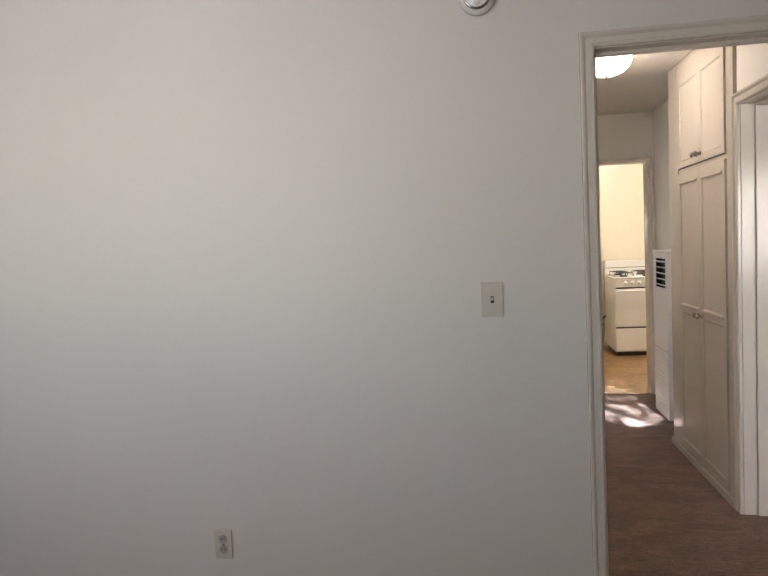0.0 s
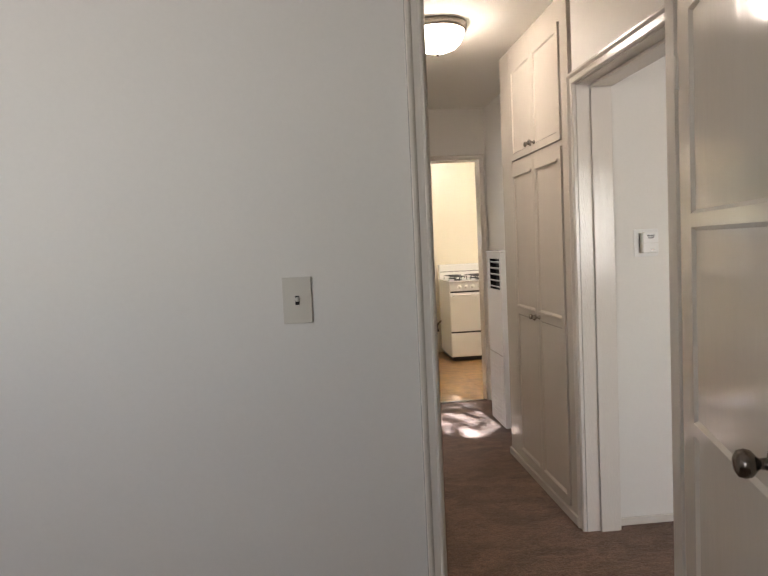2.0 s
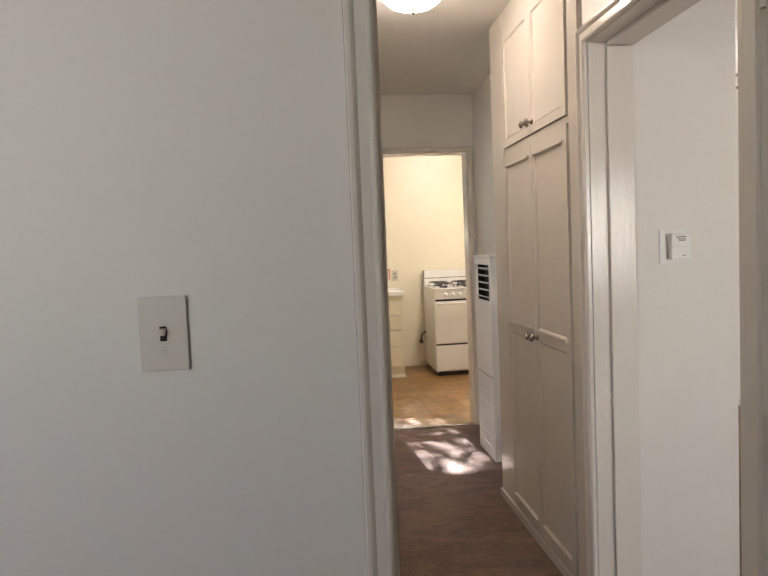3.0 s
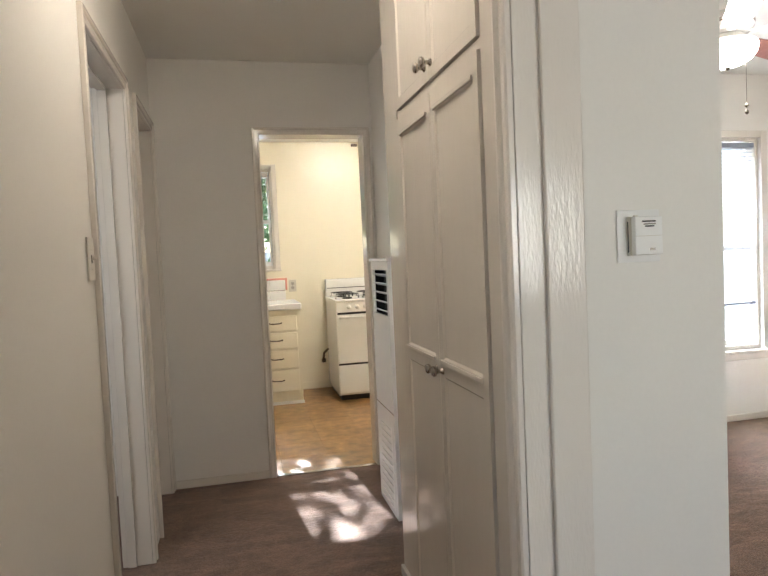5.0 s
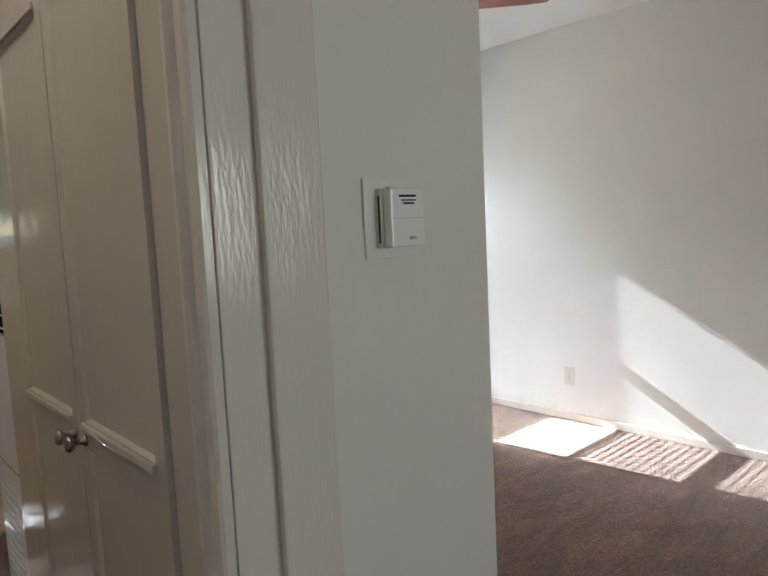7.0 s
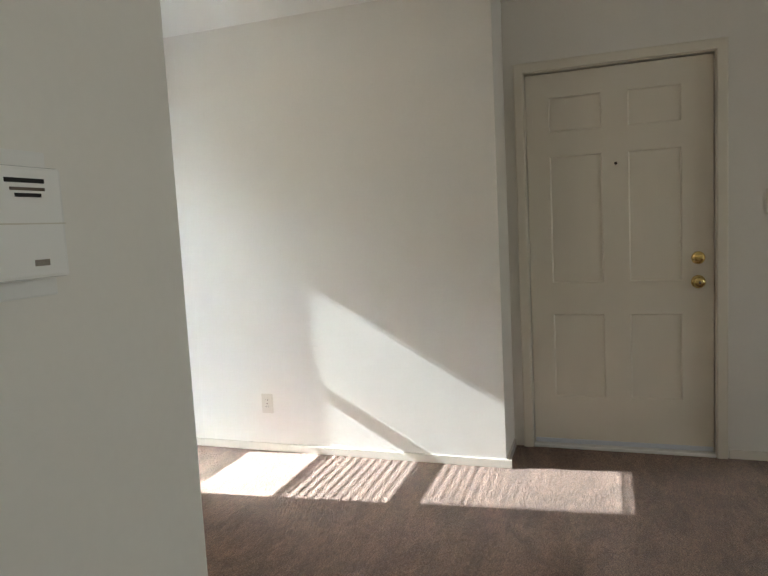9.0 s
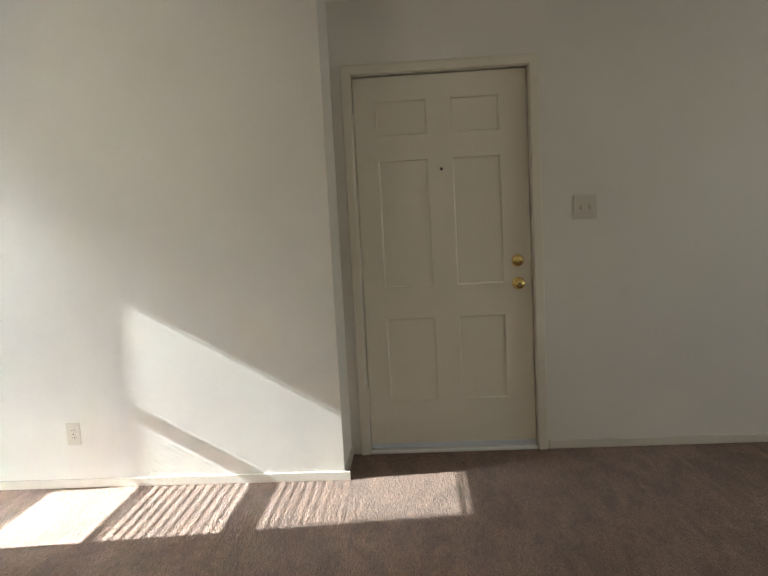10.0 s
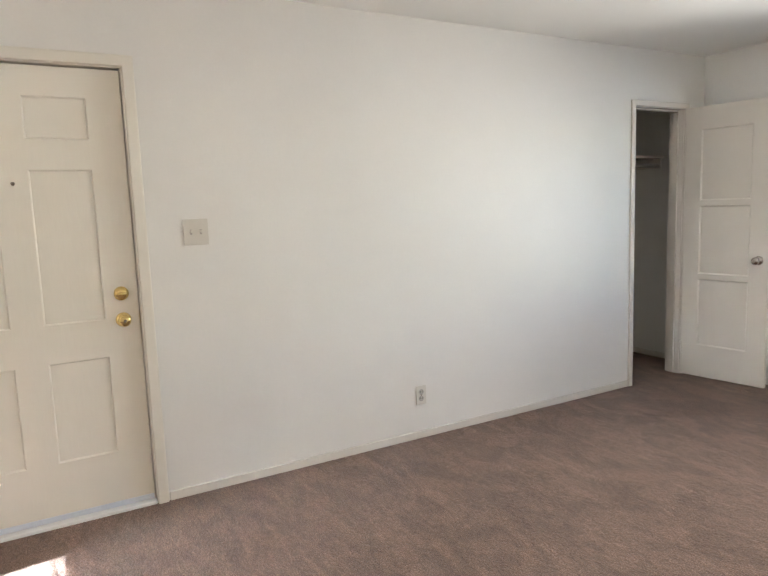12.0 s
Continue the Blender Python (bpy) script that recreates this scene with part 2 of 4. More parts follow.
def wall(name, axis, c0, c1, u0, u1, holes=(), z0=0.0, z1=2.42, mat=None, label="off-white painted plaster wall"):
    return structure(name, slab_with_holes(bmesh.new(), axis, c0, c1, u0, u1, z0, z1, holes), mat or WALL, label, "wall")


def panel_slab(w, h, t, us, vs, panels, edge=0.012, depth=0.008):
    """A door leaf from x 0 to w, z 0 to h, y -t/2 to t/2, with sunk panels; panels are (column, row) cells of the grid us, vs."""
    bm = bmesh.new()
    us, vs = [0, *us, w], [0, *vs, h]
    grid = {}
    for i, u in enumerate(us):
        for k, z in enumerate(vs):
            for s in (-1, 1):
                grid[i, k, s] = bm.verts.new((u, s * t / 2, z))
    cells = []
    for i in range(len(us) - 1):
        for k in range(len(vs) - 1):
            for s in (-1, 1):
                q = [grid[i, k, s], grid[i + 1, k, s], grid[i + 1, k + 1, s], grid[i, k + 1, s]]
                f = bm.faces.new(q if s < 0 else list(reversed(q)))
                if (i, k) in panels:
                    cells.append(f)
    ni, nk = len(us) - 1, len(vs) - 1
    for i in range(ni):
        for k in (0, nk):
            bm.faces.new((grid[i, k, -1], grid[i + 1, k, -1], grid[i + 1, k, 1], grid[i, k, 1]))
    for k in range(nk):
        for i in (0, ni):
            bm.faces.new((grid[i, k, -1], grid[i, k + 1, -1], grid[i, k + 1, 1], grid[i, k, 1]))
    bmesh.ops.recalc_face_normals(bm, faces=bm.faces)
    bmesh.ops.inset_individual(bm, faces=cells, thickness=0.003, depth=0.0)
    bmesh.ops.inset_individual(bm, faces=cells, thickness=edge, depth=-depth)
    return bm


FLAT = [(0.0, 0.0), (0.0, 0.75), (0.06, 0.95), (0.16, 1.0), (0.84, 1.0), (0.94, 0.93), (1.0, 0.7), (1.0, 0.0)]


def casing(name, plane, face, way, u0, u1, top, wide, thick, mat, label, bottom=0.0, profile=None):
    """Moulded trim round an opening u0..u1: on the plane 'x' or 'y' = face, standing out by way * thick, mitred at the corners."""
    profile = profile or [(0.0, 0.0), (0.0, 0.55), (0.10, 0.75), (0.20, 0.75), (0.26, 0.55), (0.62, 0.55), (0.70, 0.80), (0.80, 1.0), (0.94, 1.0), (1.0, 0.8), (1.0, 0.0)]
    bm = bmesh.new()
    rings = []
    for cu, cz, du, dz in ((u0, bottom, -1, 0), (u0, top, -1, 1), (u1, top, 1, 1), (u1, bottom, 1, 0)):
        ring = []
        for a, b in profile:
            u, z, c = cu + du * a * wide, cz + dz * a * wide, face + way * (b * thick + 0.001)
            ring.append(bm.verts.new((c, u, z) if plane == "x" else (u, c, z)))
        rings.append(ring)
    for a, b in zip(rings, rings[1:]):
        for k in range(len(profile) - 1):
            bm.faces.new((a[k], a[k + 1], b[k + 1], b[k]))
    bm.faces.new(rings[0]), bm.faces.new(rings[-1])
    bmesh.ops.recalc_face_normals(bm, faces=bm.faces)
    return structure(name, bm, mat, label, "door trim")


def jamb(name, plane, c0, c1, u0, u1, top, mat, label, thick=0.02, stop=0.0):
    """The lining of an opening, u0..u1 clear, through the wall from c0 to c1, with a stop bead."""
    bm = bmesh.new()
    def b(a0, a1, d0, d1, z0, z1):
        box(bm, a0, a1, d0, d1, z0, z1, 0.002) if plane == "x" else box(bm, d0, d1, a0, a1, z0, z1, 0.002)
    b(c0, c1, u0 - thick, u0, 0, top + thick)
    b(c0, c1, u1, u1 + thick, 0, top + thick)
    b(c0, c1, u0, u1, top, top + thick)
    if stop:
        s0, s1 = stop - 0.018, stop + 0.018
        b(s0, s1, u0, u0 + 0.011, 0, top)
        b(s0, s1, u1 - 0.011, u1, 0, top)
        b(s0, s1, u0 + 0.011, u1 - 0.011, top - 0.011, top)
    return structure(name, bm, mat, label, "door jamb")


def baseboard(name, plane, face, way, u0, u1, high=0.045, thick=0.012, mat=None):
    bm = bmesh.new()
    a, b = sorted((face, face + way * thick))
    box(bm, a, b, u0, u1, 0.0, high, 0.003) if plane == "x" else box(bm, u0, u1, a, b, 0.0, high, 0.003)
    return structure(name, bm, mat or TRIM, "low off-white painted baseboard along the wall", "baseboard")


# ---- the large structure ----
H = 2.42
structure("floor", boxed(-1.9, 6.4, -1.9, 6.145, -0.12, 0.0), CARPET, "taupe brown cut-pile carpet, worn by walking", "carpet")
structure("kitchen_floor", boxed(0.2, 3.7, 6.145, 8.75, -0.12, -0.008), GROUT, "brown vinyl kitchen floor base", "floor")
structure("ceiling", boxed(-1.9, 6.4, -1.9, 6.28, H, H + 0.12), CEIL, "flat off-white painted ceiling", "ceiling")
structure("ceiling_kitchen", boxed(0.2, 3.62, 6.28, 8.77, H, H + 0.12), CEIL, "flat off-white painted kitchen ceiling", "ceiling")
structure("roof_eave", boxed(3.64, 6.4, 6.281, 7.34, H + 0.02, H + 0.14), STUCCO, "pale boarded roof eave over the window", "eave")
EY = -1.44
DX0, DX1, DTOP = 1.110, 1.835, 2.025
wall("wall_bedroom_north", "y", 2.672, 2.782, -1.75, 1.93, [(DX0 - 0.02, DX1 + 0.02, 0, DTOP + 0.02)])
wall("wall_bedroom_west", "x", -1.87, -1.75, -0.62, 2.782)
# opening added out of view for the sky_bedroom lamp
wall("wall_bedroom_south", "y", -0.62, -0.5, -1.75, 1.93, [(-1.60, -0.30, 1.27, 2.17)])
wall("wall_bedroom_east", "x", 1.93, 2.05, EY - 0.1, 2.86)
wall("wall_hall_opening", "x", 1.935, 2.09, 2.86, 3.715, [(2.86, 3.715, 0, 2.02)])
wall("wall_thermostat", "y", 3.715, 3.80, 1.96, 2.494)
LY = 6.14
wall("wall_living_west", "x", 2.39, 2.494, 3.80, LY)
wall("wall_hall_west", "x", 0.80, 0.92, 2.782, 6.139, [(4.47, 5.24, 0, 2.03), (5.51, 6.09, 0, 2.03)])
KX0, KX1, KTOP = 1.508, 2.112, 2.0
wall("wall_kitchen_hall", "y", 6.139, 6.25, 0.2, 2.39, [(KX0 - 0.02, KX1 + 0.02, 0, KTOP + 0.02)])
wall("wall_furnace", "x", 2.172, 2.28, 4.80, 6.139)
WX0, WX1, WZ0, WZ1 = 4.291, 4.957, 0.50, 1.985
wall("wall_living_north", "y", LY, LY + 0.14, 2.39, 5.16, [(WX0, WX1, WZ0, WZ1)])
SX, JY, FX = 5.06, 3.742, 5.405
wall("wall_living_east", "x", SX, SX + 0.1, JY, LY)
wall("wall_entry_return", "y", JY, JY + 0.1, SX + 0.1, FX + 0.12)
FY0, FY1, FTOP = 2.719, 3.634, 2.037
CY0, CY1, CTOP = -1.205, -0.665, 2.02
wall("wall_entry", "x", FX, FX + 0.12, EY - 0.1, JY, [(FY0 - 0.02, FY1 + 0.02, 0, FTOP + 0.02), (CY0 - 0.02, CY1 + 0.02, 0, CTOP + 0.02)])
# unseen opening, added to hold the sky_living_south lamp
wall("wall_living_south", "y", EY - 0.1, EY, 2.05, FX, [(2.85, 4.55, 0.88, 2.02)])
wall("wall_closet_back", "x", 6.2, 6.3, -1.62, 0.6)
wall("wall_closet_side", "y", -1.62, EY - 0.1, FX + 0.12, 6.2)
wall("wall_closet_end", "y", 0.5, 0.6, FX + 0.12, 6.2)
KY = 8.62
wall("wall_kitchen_west", "x", 0.2, 0.32, 6.25, KY, mat=KWALL, label="cream yellow painted kitchen wall")
wall("wall_kitchen_east", "x", 3.5, 3.62, 6.28, KY, mat=KWALL, label="cream yellow painted kitchen wall")
wall("wall_kitchen_inner", "y", 6.25, 6.262, 0.32, 2.39, [(KX0 - 0.02, KX1 + 0.02, 0, KTOP + 0.02)], mat=KWALL, label="cream yellow painted kitchen wall")
wall("wall_kitchen_south", "y", 6.281, 6.293, 2.39, 3.5, mat=KWALL, label="cream yellow painted kitchen wall")
KW0, KW1, KWZ0, KWZ1 = 0.78, 1.72, 1.20, 2.16
wall("wall_kitchen_north", "y", KY, KY + 0.15, 0.2, 3.62, [(KW0, KW1, KWZ0, KWZ1)], mat=KWALL, label="cream yellow painted kitchen wall with a window")
# unseen opening, added to let in the sky_bathroom lamp
wall("wall_bath_west", "x", -0.9, -0.8, 2.782, 6.25, [(3.53, 4.37, 1.18, 2.02)])
wall("wall_bath_north", "y", 6.139, 6.25, -0.9, 0.2)

# ---- trim of the openings ----
CAS = "glossy cream painted moulded door casing"
jamb("trim_bedroom_jamb", "y", 2.672, 2.782, DX0, DX1, DTOP, TRIM, "glossy cream painted door jamb", stop=2.735)
casing("trim_bedroom_casing", "y", 2.672, -1, DX0 - 0.004, DX1 + 0.004, DTOP + 0.004, 0.048, 0.02, TRIM, CAS)
jamb("trim_hall_jamb", "x", 1.935, 2.09, 2.88, 3.675, 1.985, GLOSS, "glossy cream painted jamb of the wide opening", thick=0.038, stop=0.0)
casing("trim_hall_casing", "x", 1.935, -1, 2.876, 3.679, 1.989, 0.052, 0.022, GLOSS, CAS)
structure("trim_hall_stop", box(box(boxed(1.995, 2.088, 3.660, 3.674, 0, 1.97, bevel=0.004), 1.995, 2.088, 2.881, 2.895, 0, 1.97, 0.004), 1.995, 2.088, 2.896, 3.659, 1.971, 1.984, 0.004), GLOSS, "glossy cream painted stop lining in the opening", "door trim")
jamb("trim_kitchen_jamb", "y", 6.139, 6.262, KX0, KX1, KTOP, TRIM, "cream painted kitchen door jamb")
casing("trim_kitchen_casing", "y", 6.139, -1, KX0 - 0.002, KX1 + 0.002, KTOP + 0.002, 0.042, 0.016, TRIM, "cream painted kitchen door casing")
jamb("trim_bath_jamb", "x", 0.80, 0.92, 4.49, 5.22, 2.01, TRIM, "off-white painted bathroom door jamb", stop=0.84)
casing("trim_bath_casing", "x", 0.92, 1, 4.488, 5.222, 2.012, 0.046, 0.018, TRIM, "off-white painted door casing")
jamb("trim_linen_jamb", "x", 0.80, 0.92, 5.53, 6.07, 2.01, TRIM, "off-white painted door jamb")
casing("trim_linen_casing", "x", 0.92, 1, 5.528, 6.072, 2.012, 0.05, 0.018, TRIM, "off-white painted door casing")
jamb("trim_entry_jamb", "x", FX, FX + 0.12, FY0, FY1, FTOP, DOORP, "cream painted entry door jamb", stop=FX + 0.088)
casing("trim_entry_casing", "x", FX, -1, FY0 - 0.004, FY1 + 0.004, FTOP + 0.004, 0.05, 0.018, DOORP, "cream painted entry door casing", profile=FLAT)
jamb("trim_closet_jamb", "x", FX, FX + 0.12, CY0, CY1, CTOP, TRIM, "off-white painted closet door jamb", stop=FX + 0.06)
casing("trim_closet_casing", "x", FX, -1, CY0 - 0.004, CY1 + 0.004, CTOP + 0.004, 0.04, 0.014, TRIM, "off-white painted closet door casing", profile=FLAT)
baseboard("baseboard_entry", "x", FX, -1, CY1 + 0.05, FY0 - 0.06)
baseboard("baseboard_return", "y", JY, -1, SX + 0.014, FX - 0.022)
baseboard("baseboard_living_east", "x", SX, -1, JY - 0.030, LY - 0.014)
baseboard("baseboard_living_north", "y", LY, -1, 2.51, SX)
baseboard("baseboard_living_west", "x", 2.494, 1, 3.703, LY - 0.014)
baseboard("baseboard_thermostat", "y", 3.715, -1, 2.092, 2.493, 0.035)
baseboard("baseboard_living_south", "y", EY, 1, 2.06, FX - 0.014)
baseboard("baseboard_hall_north", "y", 6.139, -1, 0.94, KX0 - 0.046)
baseboard("baseboard_kitchen", "y", KY, -1, 1.90, 3.5, 0.07, mat=KWALL)
baseboard("baseboard_bedroom", "y", 2.672, -1, -1.75, DX0 - 0.055)
baseboard("baseboard_closet", "y", EY - 0.1, 1, FX + 0.13, 6.2)
structure("trim_kitchen_threshold", boxed(KX0, KX1, 6.13, 6.165, -0.004, 0.006, bevel=0.003), STEEL, "narrow steel carpet bar at the kitchen doorway", "threshold")
structure("trim_entry_threshold", boxed(FX - 0.012, FX + 0.10, FY0, FY1, 0.0, 0.018, bevel=0.004), WHITE, "pale metal threshold under the entry door", "threshold")


# ---- windows ----
def window(name, x0, x1, y, z0, z1, deep, rail, label, apron=True):
    """A double-hung window in a wall whose inner face is y, with frame, two sashes, panes, stool and casing."""
    win = tagged(new(name), label, "window", kind="structure")
    bm = bmesh.new()
    for a in ((x0, x0 + 0.022, z0, z1), (x1 - 0.022, x1, z0, z1), (x0 + 0.022, x1 - 0.022, z0, z0 + 0.03), (x0 + 0.022, x1 - 0.022, z1 - 0.022, z1)):
        box(bm, a[0], a[1], y + 0.02, y + deep - 0.01, a[2], a[3], 0.003)
    part("window_frame", bm, TRIM, win)
    for k, (a, b) in enumerate(((z0 + 0.03, rail + 0.02), (rail - 0.02, z1 - 0.03))):
        yy = y + 0.065 + 0.035 * k
        bm = bmesh.new()
        box(bm, x0 + 0.022, x0 + 0.044, yy, yy + 0.03, a, b, 0.003)
        box(bm, x1 - 0.044, x1 - 0.022, yy, yy + 0.03, a, b, 0.003)
        box(bm, x0 + 0.044, x1 - 0.044, yy, yy + 0.03, a, a + 0.04, 0.003)
        box(bm, x0 + 0.044, x1 - 0.044, yy, yy + 0.03, b - 0.04, b, 0.003)
        sash = part("sash", bm, WHITE, win)
        pane = part("pane", boxed(x0 + 0.044, x1 - 0.044, yy + 0.013, yy + 0.017, a + 0.04, b - 0.04), GLASS, sash)
        pane.visible_shadow = False
    part("window_sill", boxed(x0 - 0.05, x1 + 0.05, y - 0.035, y + 0.02, z0 - 0.022, z0, bevel=0.005), TRIM, win)
    bm = bmesh.new()
    box(bm, x0 - 0.045, x0 + 0.004, y - 0.016, y - 0.001, z0, z1 + 0.045, 0.004)
    box(bm, x1 - 0.004, x1 + 0.045, y - 0.016, y - 0.001, z0, z1 + 0.045, 0.004)
    box(bm, x0 + 0.005, x1 - 0.005, y - 0.016, y - 0.001, z1 - 0.004, z1 + 0.045, 0.004)
    if apron:
        box(bm, x0 - 0.04, x1 + 0.04, y - 0.014, y - 0.001, z0 - 0.07, z0 - 0.023, 0.004)
    part("casing", bm, TRIM, win)
    return win


window("window_1", WX0, WX1, LY, WZ0, WZ1, 0.14, 1.225, "off-white wooden double-hung living room window with blinds")
window("window_2", KW0, KW1, KY, KWZ0, KWZ1, 0.15, 1.66, "cream painted double-hung kitchen window over the counter", apron=False)

# slatted blind in the living room window
blind = thing("window_blind", (0, 0, 0), "white slatted mini blind lowered over most of the window", "blind")
part("headrail", boxed(WX0 + 0.026, WX1 - 0.026, LY + 0.024, LY + 0.052, WZ1 - 0.065, WZ1 - 0.032, bevel=0.002), SLAT_DIM, blind)
part("bottom_rail", boxed(WX0 + 0.027, WX1 - 0.027, LY + 0.026, LY + 0.050, 0.815, 0.834, bevel=0.003), SLAT_DIM, blind)
bm = bmesh.new()
for dy, dz in ((-0.0125, -0.0018), (-0.006, 0.0003), (0.0, 0.001), (0.006, 0.0003), (0.0125, -0.0018)):
    for x in (WX0 + 0.024, WX1 - 0.024):
        bm.verts.new((x, dy, dz))
bm.verts.ensure_lookup_table()
for k in range(4):
    v = bm.verts
    bm.faces.new((v[2 * k], v[2 * k + 1], v[2 * k + 3], v[2 * k + 2]))
slat = part("slat", bm, SLAT_DIM, blind)
slat.location = (0, LY + 0.038, 0.852)
for k in range(1, 40):
    o = slat.copy()
    scene.collection.objects.link(o)
    o.location.z = 0.852 + 0.0272 * k
    o.rotation_euler.x = radians(-5.0 if o.location.z > 1.2 else 0.0)
for x in (WX0 + 0.12, WX1 - 0.12):
    part("ladder_cord", tube([(x, LY + 0.038, 0.80), (x, LY + 0.038, WZ1 - 0.05)], 0.0011, 5), SLAT_DIM, blind)
part("wand", tube([(WX0 + 0.07, LY + 0.018, 1.25), (WX0 + 0.07, LY + 0.02, WZ1 - 0.06)], 0.004, 6), SLAT_DIM, blind)
# raised blind packed under the kitchen window's head
kblind = thing("window_blind", (0, 0, 0), "white blind drawn up at the kitchen window head", "blind")
part("headrail", boxed(KW0 + 0.034, KW1 - 0.034, KY + 0.022, KY + 0.058, KWZ1 - 0.07, KWZ1 - 0.032, bevel=0.003), STEEL, kblind)


# ---- doors ----
def door_knob(name, parent, y, mat, u, z, label, r=0.027):
    """A round knob with rose and neck, standing out along y (sign of y gives the side) from a leaf."""
    s = 1 if y > 0 else -1
    prof = [(0.030, 0.0), (0.031, 0.004), (0.026, 0.009), (0.012, 0.014), (0.010, 0.030), (0.016, 0.037), (r * 0.92, 0.045), (r, 0.055), (r * 0.9, 0.066), (r * 0.55, 0.072), (0.004, 0.073)]
    return part(name, lathe([(a, y + s * b) for a, b in prof], 22, "y", (u, 0, z)), mat, parent, label, smooth=True)


def leaf_door(name, hinge, angle, w, h, label, us, rows, knob_mat, knob_z, mat, t=0.035):
    """A panelled leaf hung at hinge; closed along +x at angle 0."""
    d = thing(name, hinge, label, "door", rz=angle)
    cells = [(1, 2 * k + 1) for k in range(len(rows))]
    vs = [z for r in rows for z in r]
    part("leaf", panel_slab(w, h, t, us, vs, cells, edge=0.014, depth=0.009), mat, d)
    for s in (1, -1):
        door_knob("door_knob", d, s * t / 2, knob_mat, w - 0.062, knob_z, "round metal door knob")
    plate = part("latch_plate", boxed(w - 0.001, w + 0.0022, -0.0125, 0.0125, knob_z - 0.029, knob_z + 0.029, bevel=0.0009), STEEL, d, "metal latch plate")
    part("latch_bolt", boxed(w + 0.002, w + 0.010, -0.007, 0.007, knob_z - 0.008, knob_z + 0.008, bevel=0.003), STEEL, plate)
    for z in (0.22, h - 0.25):
        part("hinge", lathe([(0.006, z - 0.045), (0.006, z + 0.045)], 10, "z", (-0.005, -t / 2 - 0.003, 0)), mat, d)
    return d


leaf_door("door_1", (DX1 - 0.015, 2.655, 0.014), -90 - 17.0, 0.712, 2.0, "open cream gloss three-panel bedroom door with aged knob", [0.10, 0.612], [(0.245, 0.775), (0.805, 1.33), (1.36, 1.885)], BRONZE, 0.89, TRIM)
leaf_door("door_2", (FX - 0.022, CY0 - 0.01, 0.012), 180 + 8.0, 0.60, 2.01, "open white three-panel closet door with nickel knob", [0.115, 0.475], [(0.24, 0.75), (0.785, 1.295), (1.33, 1.85)], STEEL, 0.905, TRIM)
d3 = thing("door_3", (0.83, 6.068, 0.01), "closed off-white flat linen closet door", "door", rz=-90)
part("leaf", boxed(0.002, 0.536, -0.018, 0.018, 0, 1.995, bevel=0.003), TRIM, d3)

# six-panel entry door
ed = thing("door_4", (FX + 0.048, FY1 - 0.004, 0.022), "closed cream six-panel entry door with brass locks", "door", rz=-90)
EW = FY1 - FY0 - 0.008
us = [FY1 - 0.004 - y for y in (3.515, 3.245, 3.122, 2.866)]
part("leaf", panel_slab(EW, 2.008, 0.044, us, [0.262, 0.724, 0.893, 1.575, 1.70, 1.885], [(1, 1), (3, 1), (1, 3), (3, 3), (1, 5), (3, 5)], edge=0.010, depth=0.009), DOORP, ed)
u = FY1 - 0.004 - 2.795
kn = part("knob_rose", lathe([(0.033, -0.022), (0.034, -0.027), (0.028, -0.032), (0.013, -0.036), (0.012, -0.050)], 24, "y", (u, 0, 0.888)), BRASS, ed, "brass knob rose", smooth=True)
part("knob", lathe([(0.012, -0.048), (0.022, -0.053), (0.028, -0.062), (0.028, -0.070), (0.022, -0.078), (0.009, -0.080)], 24, "y", (u, 0, 0.888)), BRASS, kn, "polished brass knob", smooth=True)
db = part("deadbolt_rose", lathe([(0.032, -0.022), (0.033, -0.028), (0.028, -0.036), (0.012, -0.040)], 24, "y", (u, 0, 1.010)), BRASS, ed, "brass deadbolt", smooth=True)
part("thumb_turn", boxed(u - 0.016, u + 0.016, -0.056, -0.038, 1.004, 1.016, bevel=0.003), BRASS, db)
part("lock_button", lathe([(0.0075, -0.079), (0.0075, -0.086), (0.004, -0.088)], 14, "y", (u, 0, 0.888)), BRONZE, kn, "dark lock button")
part("latch", boxed(EW - 0.001, EW + 0.003, -0.012, 0.012, 0.86, 0.92), BRASS, ed)
part("peephole", lathe([(0.008, -0.021), (0.008, -0.025), (0.005, -0.026)], 14, "y", (FY1 - 0.004 - 3.18, 0, 1.515)), BRONZE, ed, "small dark peephole")
for z in (0.29, 1.06, 1.77):
    bm = lathe([(0.0085, z - 0.05), (0.0085, z + 0.05)], 12, "z", (-0.006, -0.032, 0))
    for dz in (-0.021, 0.019):
        box(bm, -0.0155, 0.0035, -0.0415, -0.0235, z + dz, z + dz + 0.0018)
    hg = part("hinge", bm, DOORP, ed, "painted-over hinge")
    part("hinge_plate", boxed(0.003, 0.034, -0.0265, -0.022, z - 0.052, z + 0.052, bevel=0.0015), DOORP, hg)
    part("hinge_pin", lathe([(0.006, z + 0.05), (0.0075, z + 0.053), (0.003, z + 0.058)], 10, "z", (-0.006, -0.032, 0)), DOORP, hg)
part("door_sweep", boxed(0.004, EW - 0.004, -0.030, -0.022, 0.0, 0.024, bevel=0.002), SWEEP, ed, "pale grey door sweep")
# small slide latch on the hinge side of the jamb
st = thing("door_chain", (FX - 0.02, FY1 + 0.02, 1.08), "old painted-over chain latch on the door frame", "latch")
part("plate", boxed(-0.004, 0.002, -0.012, 0.012, -0.05, 0.06, bevel=0.001), DOORP, st)
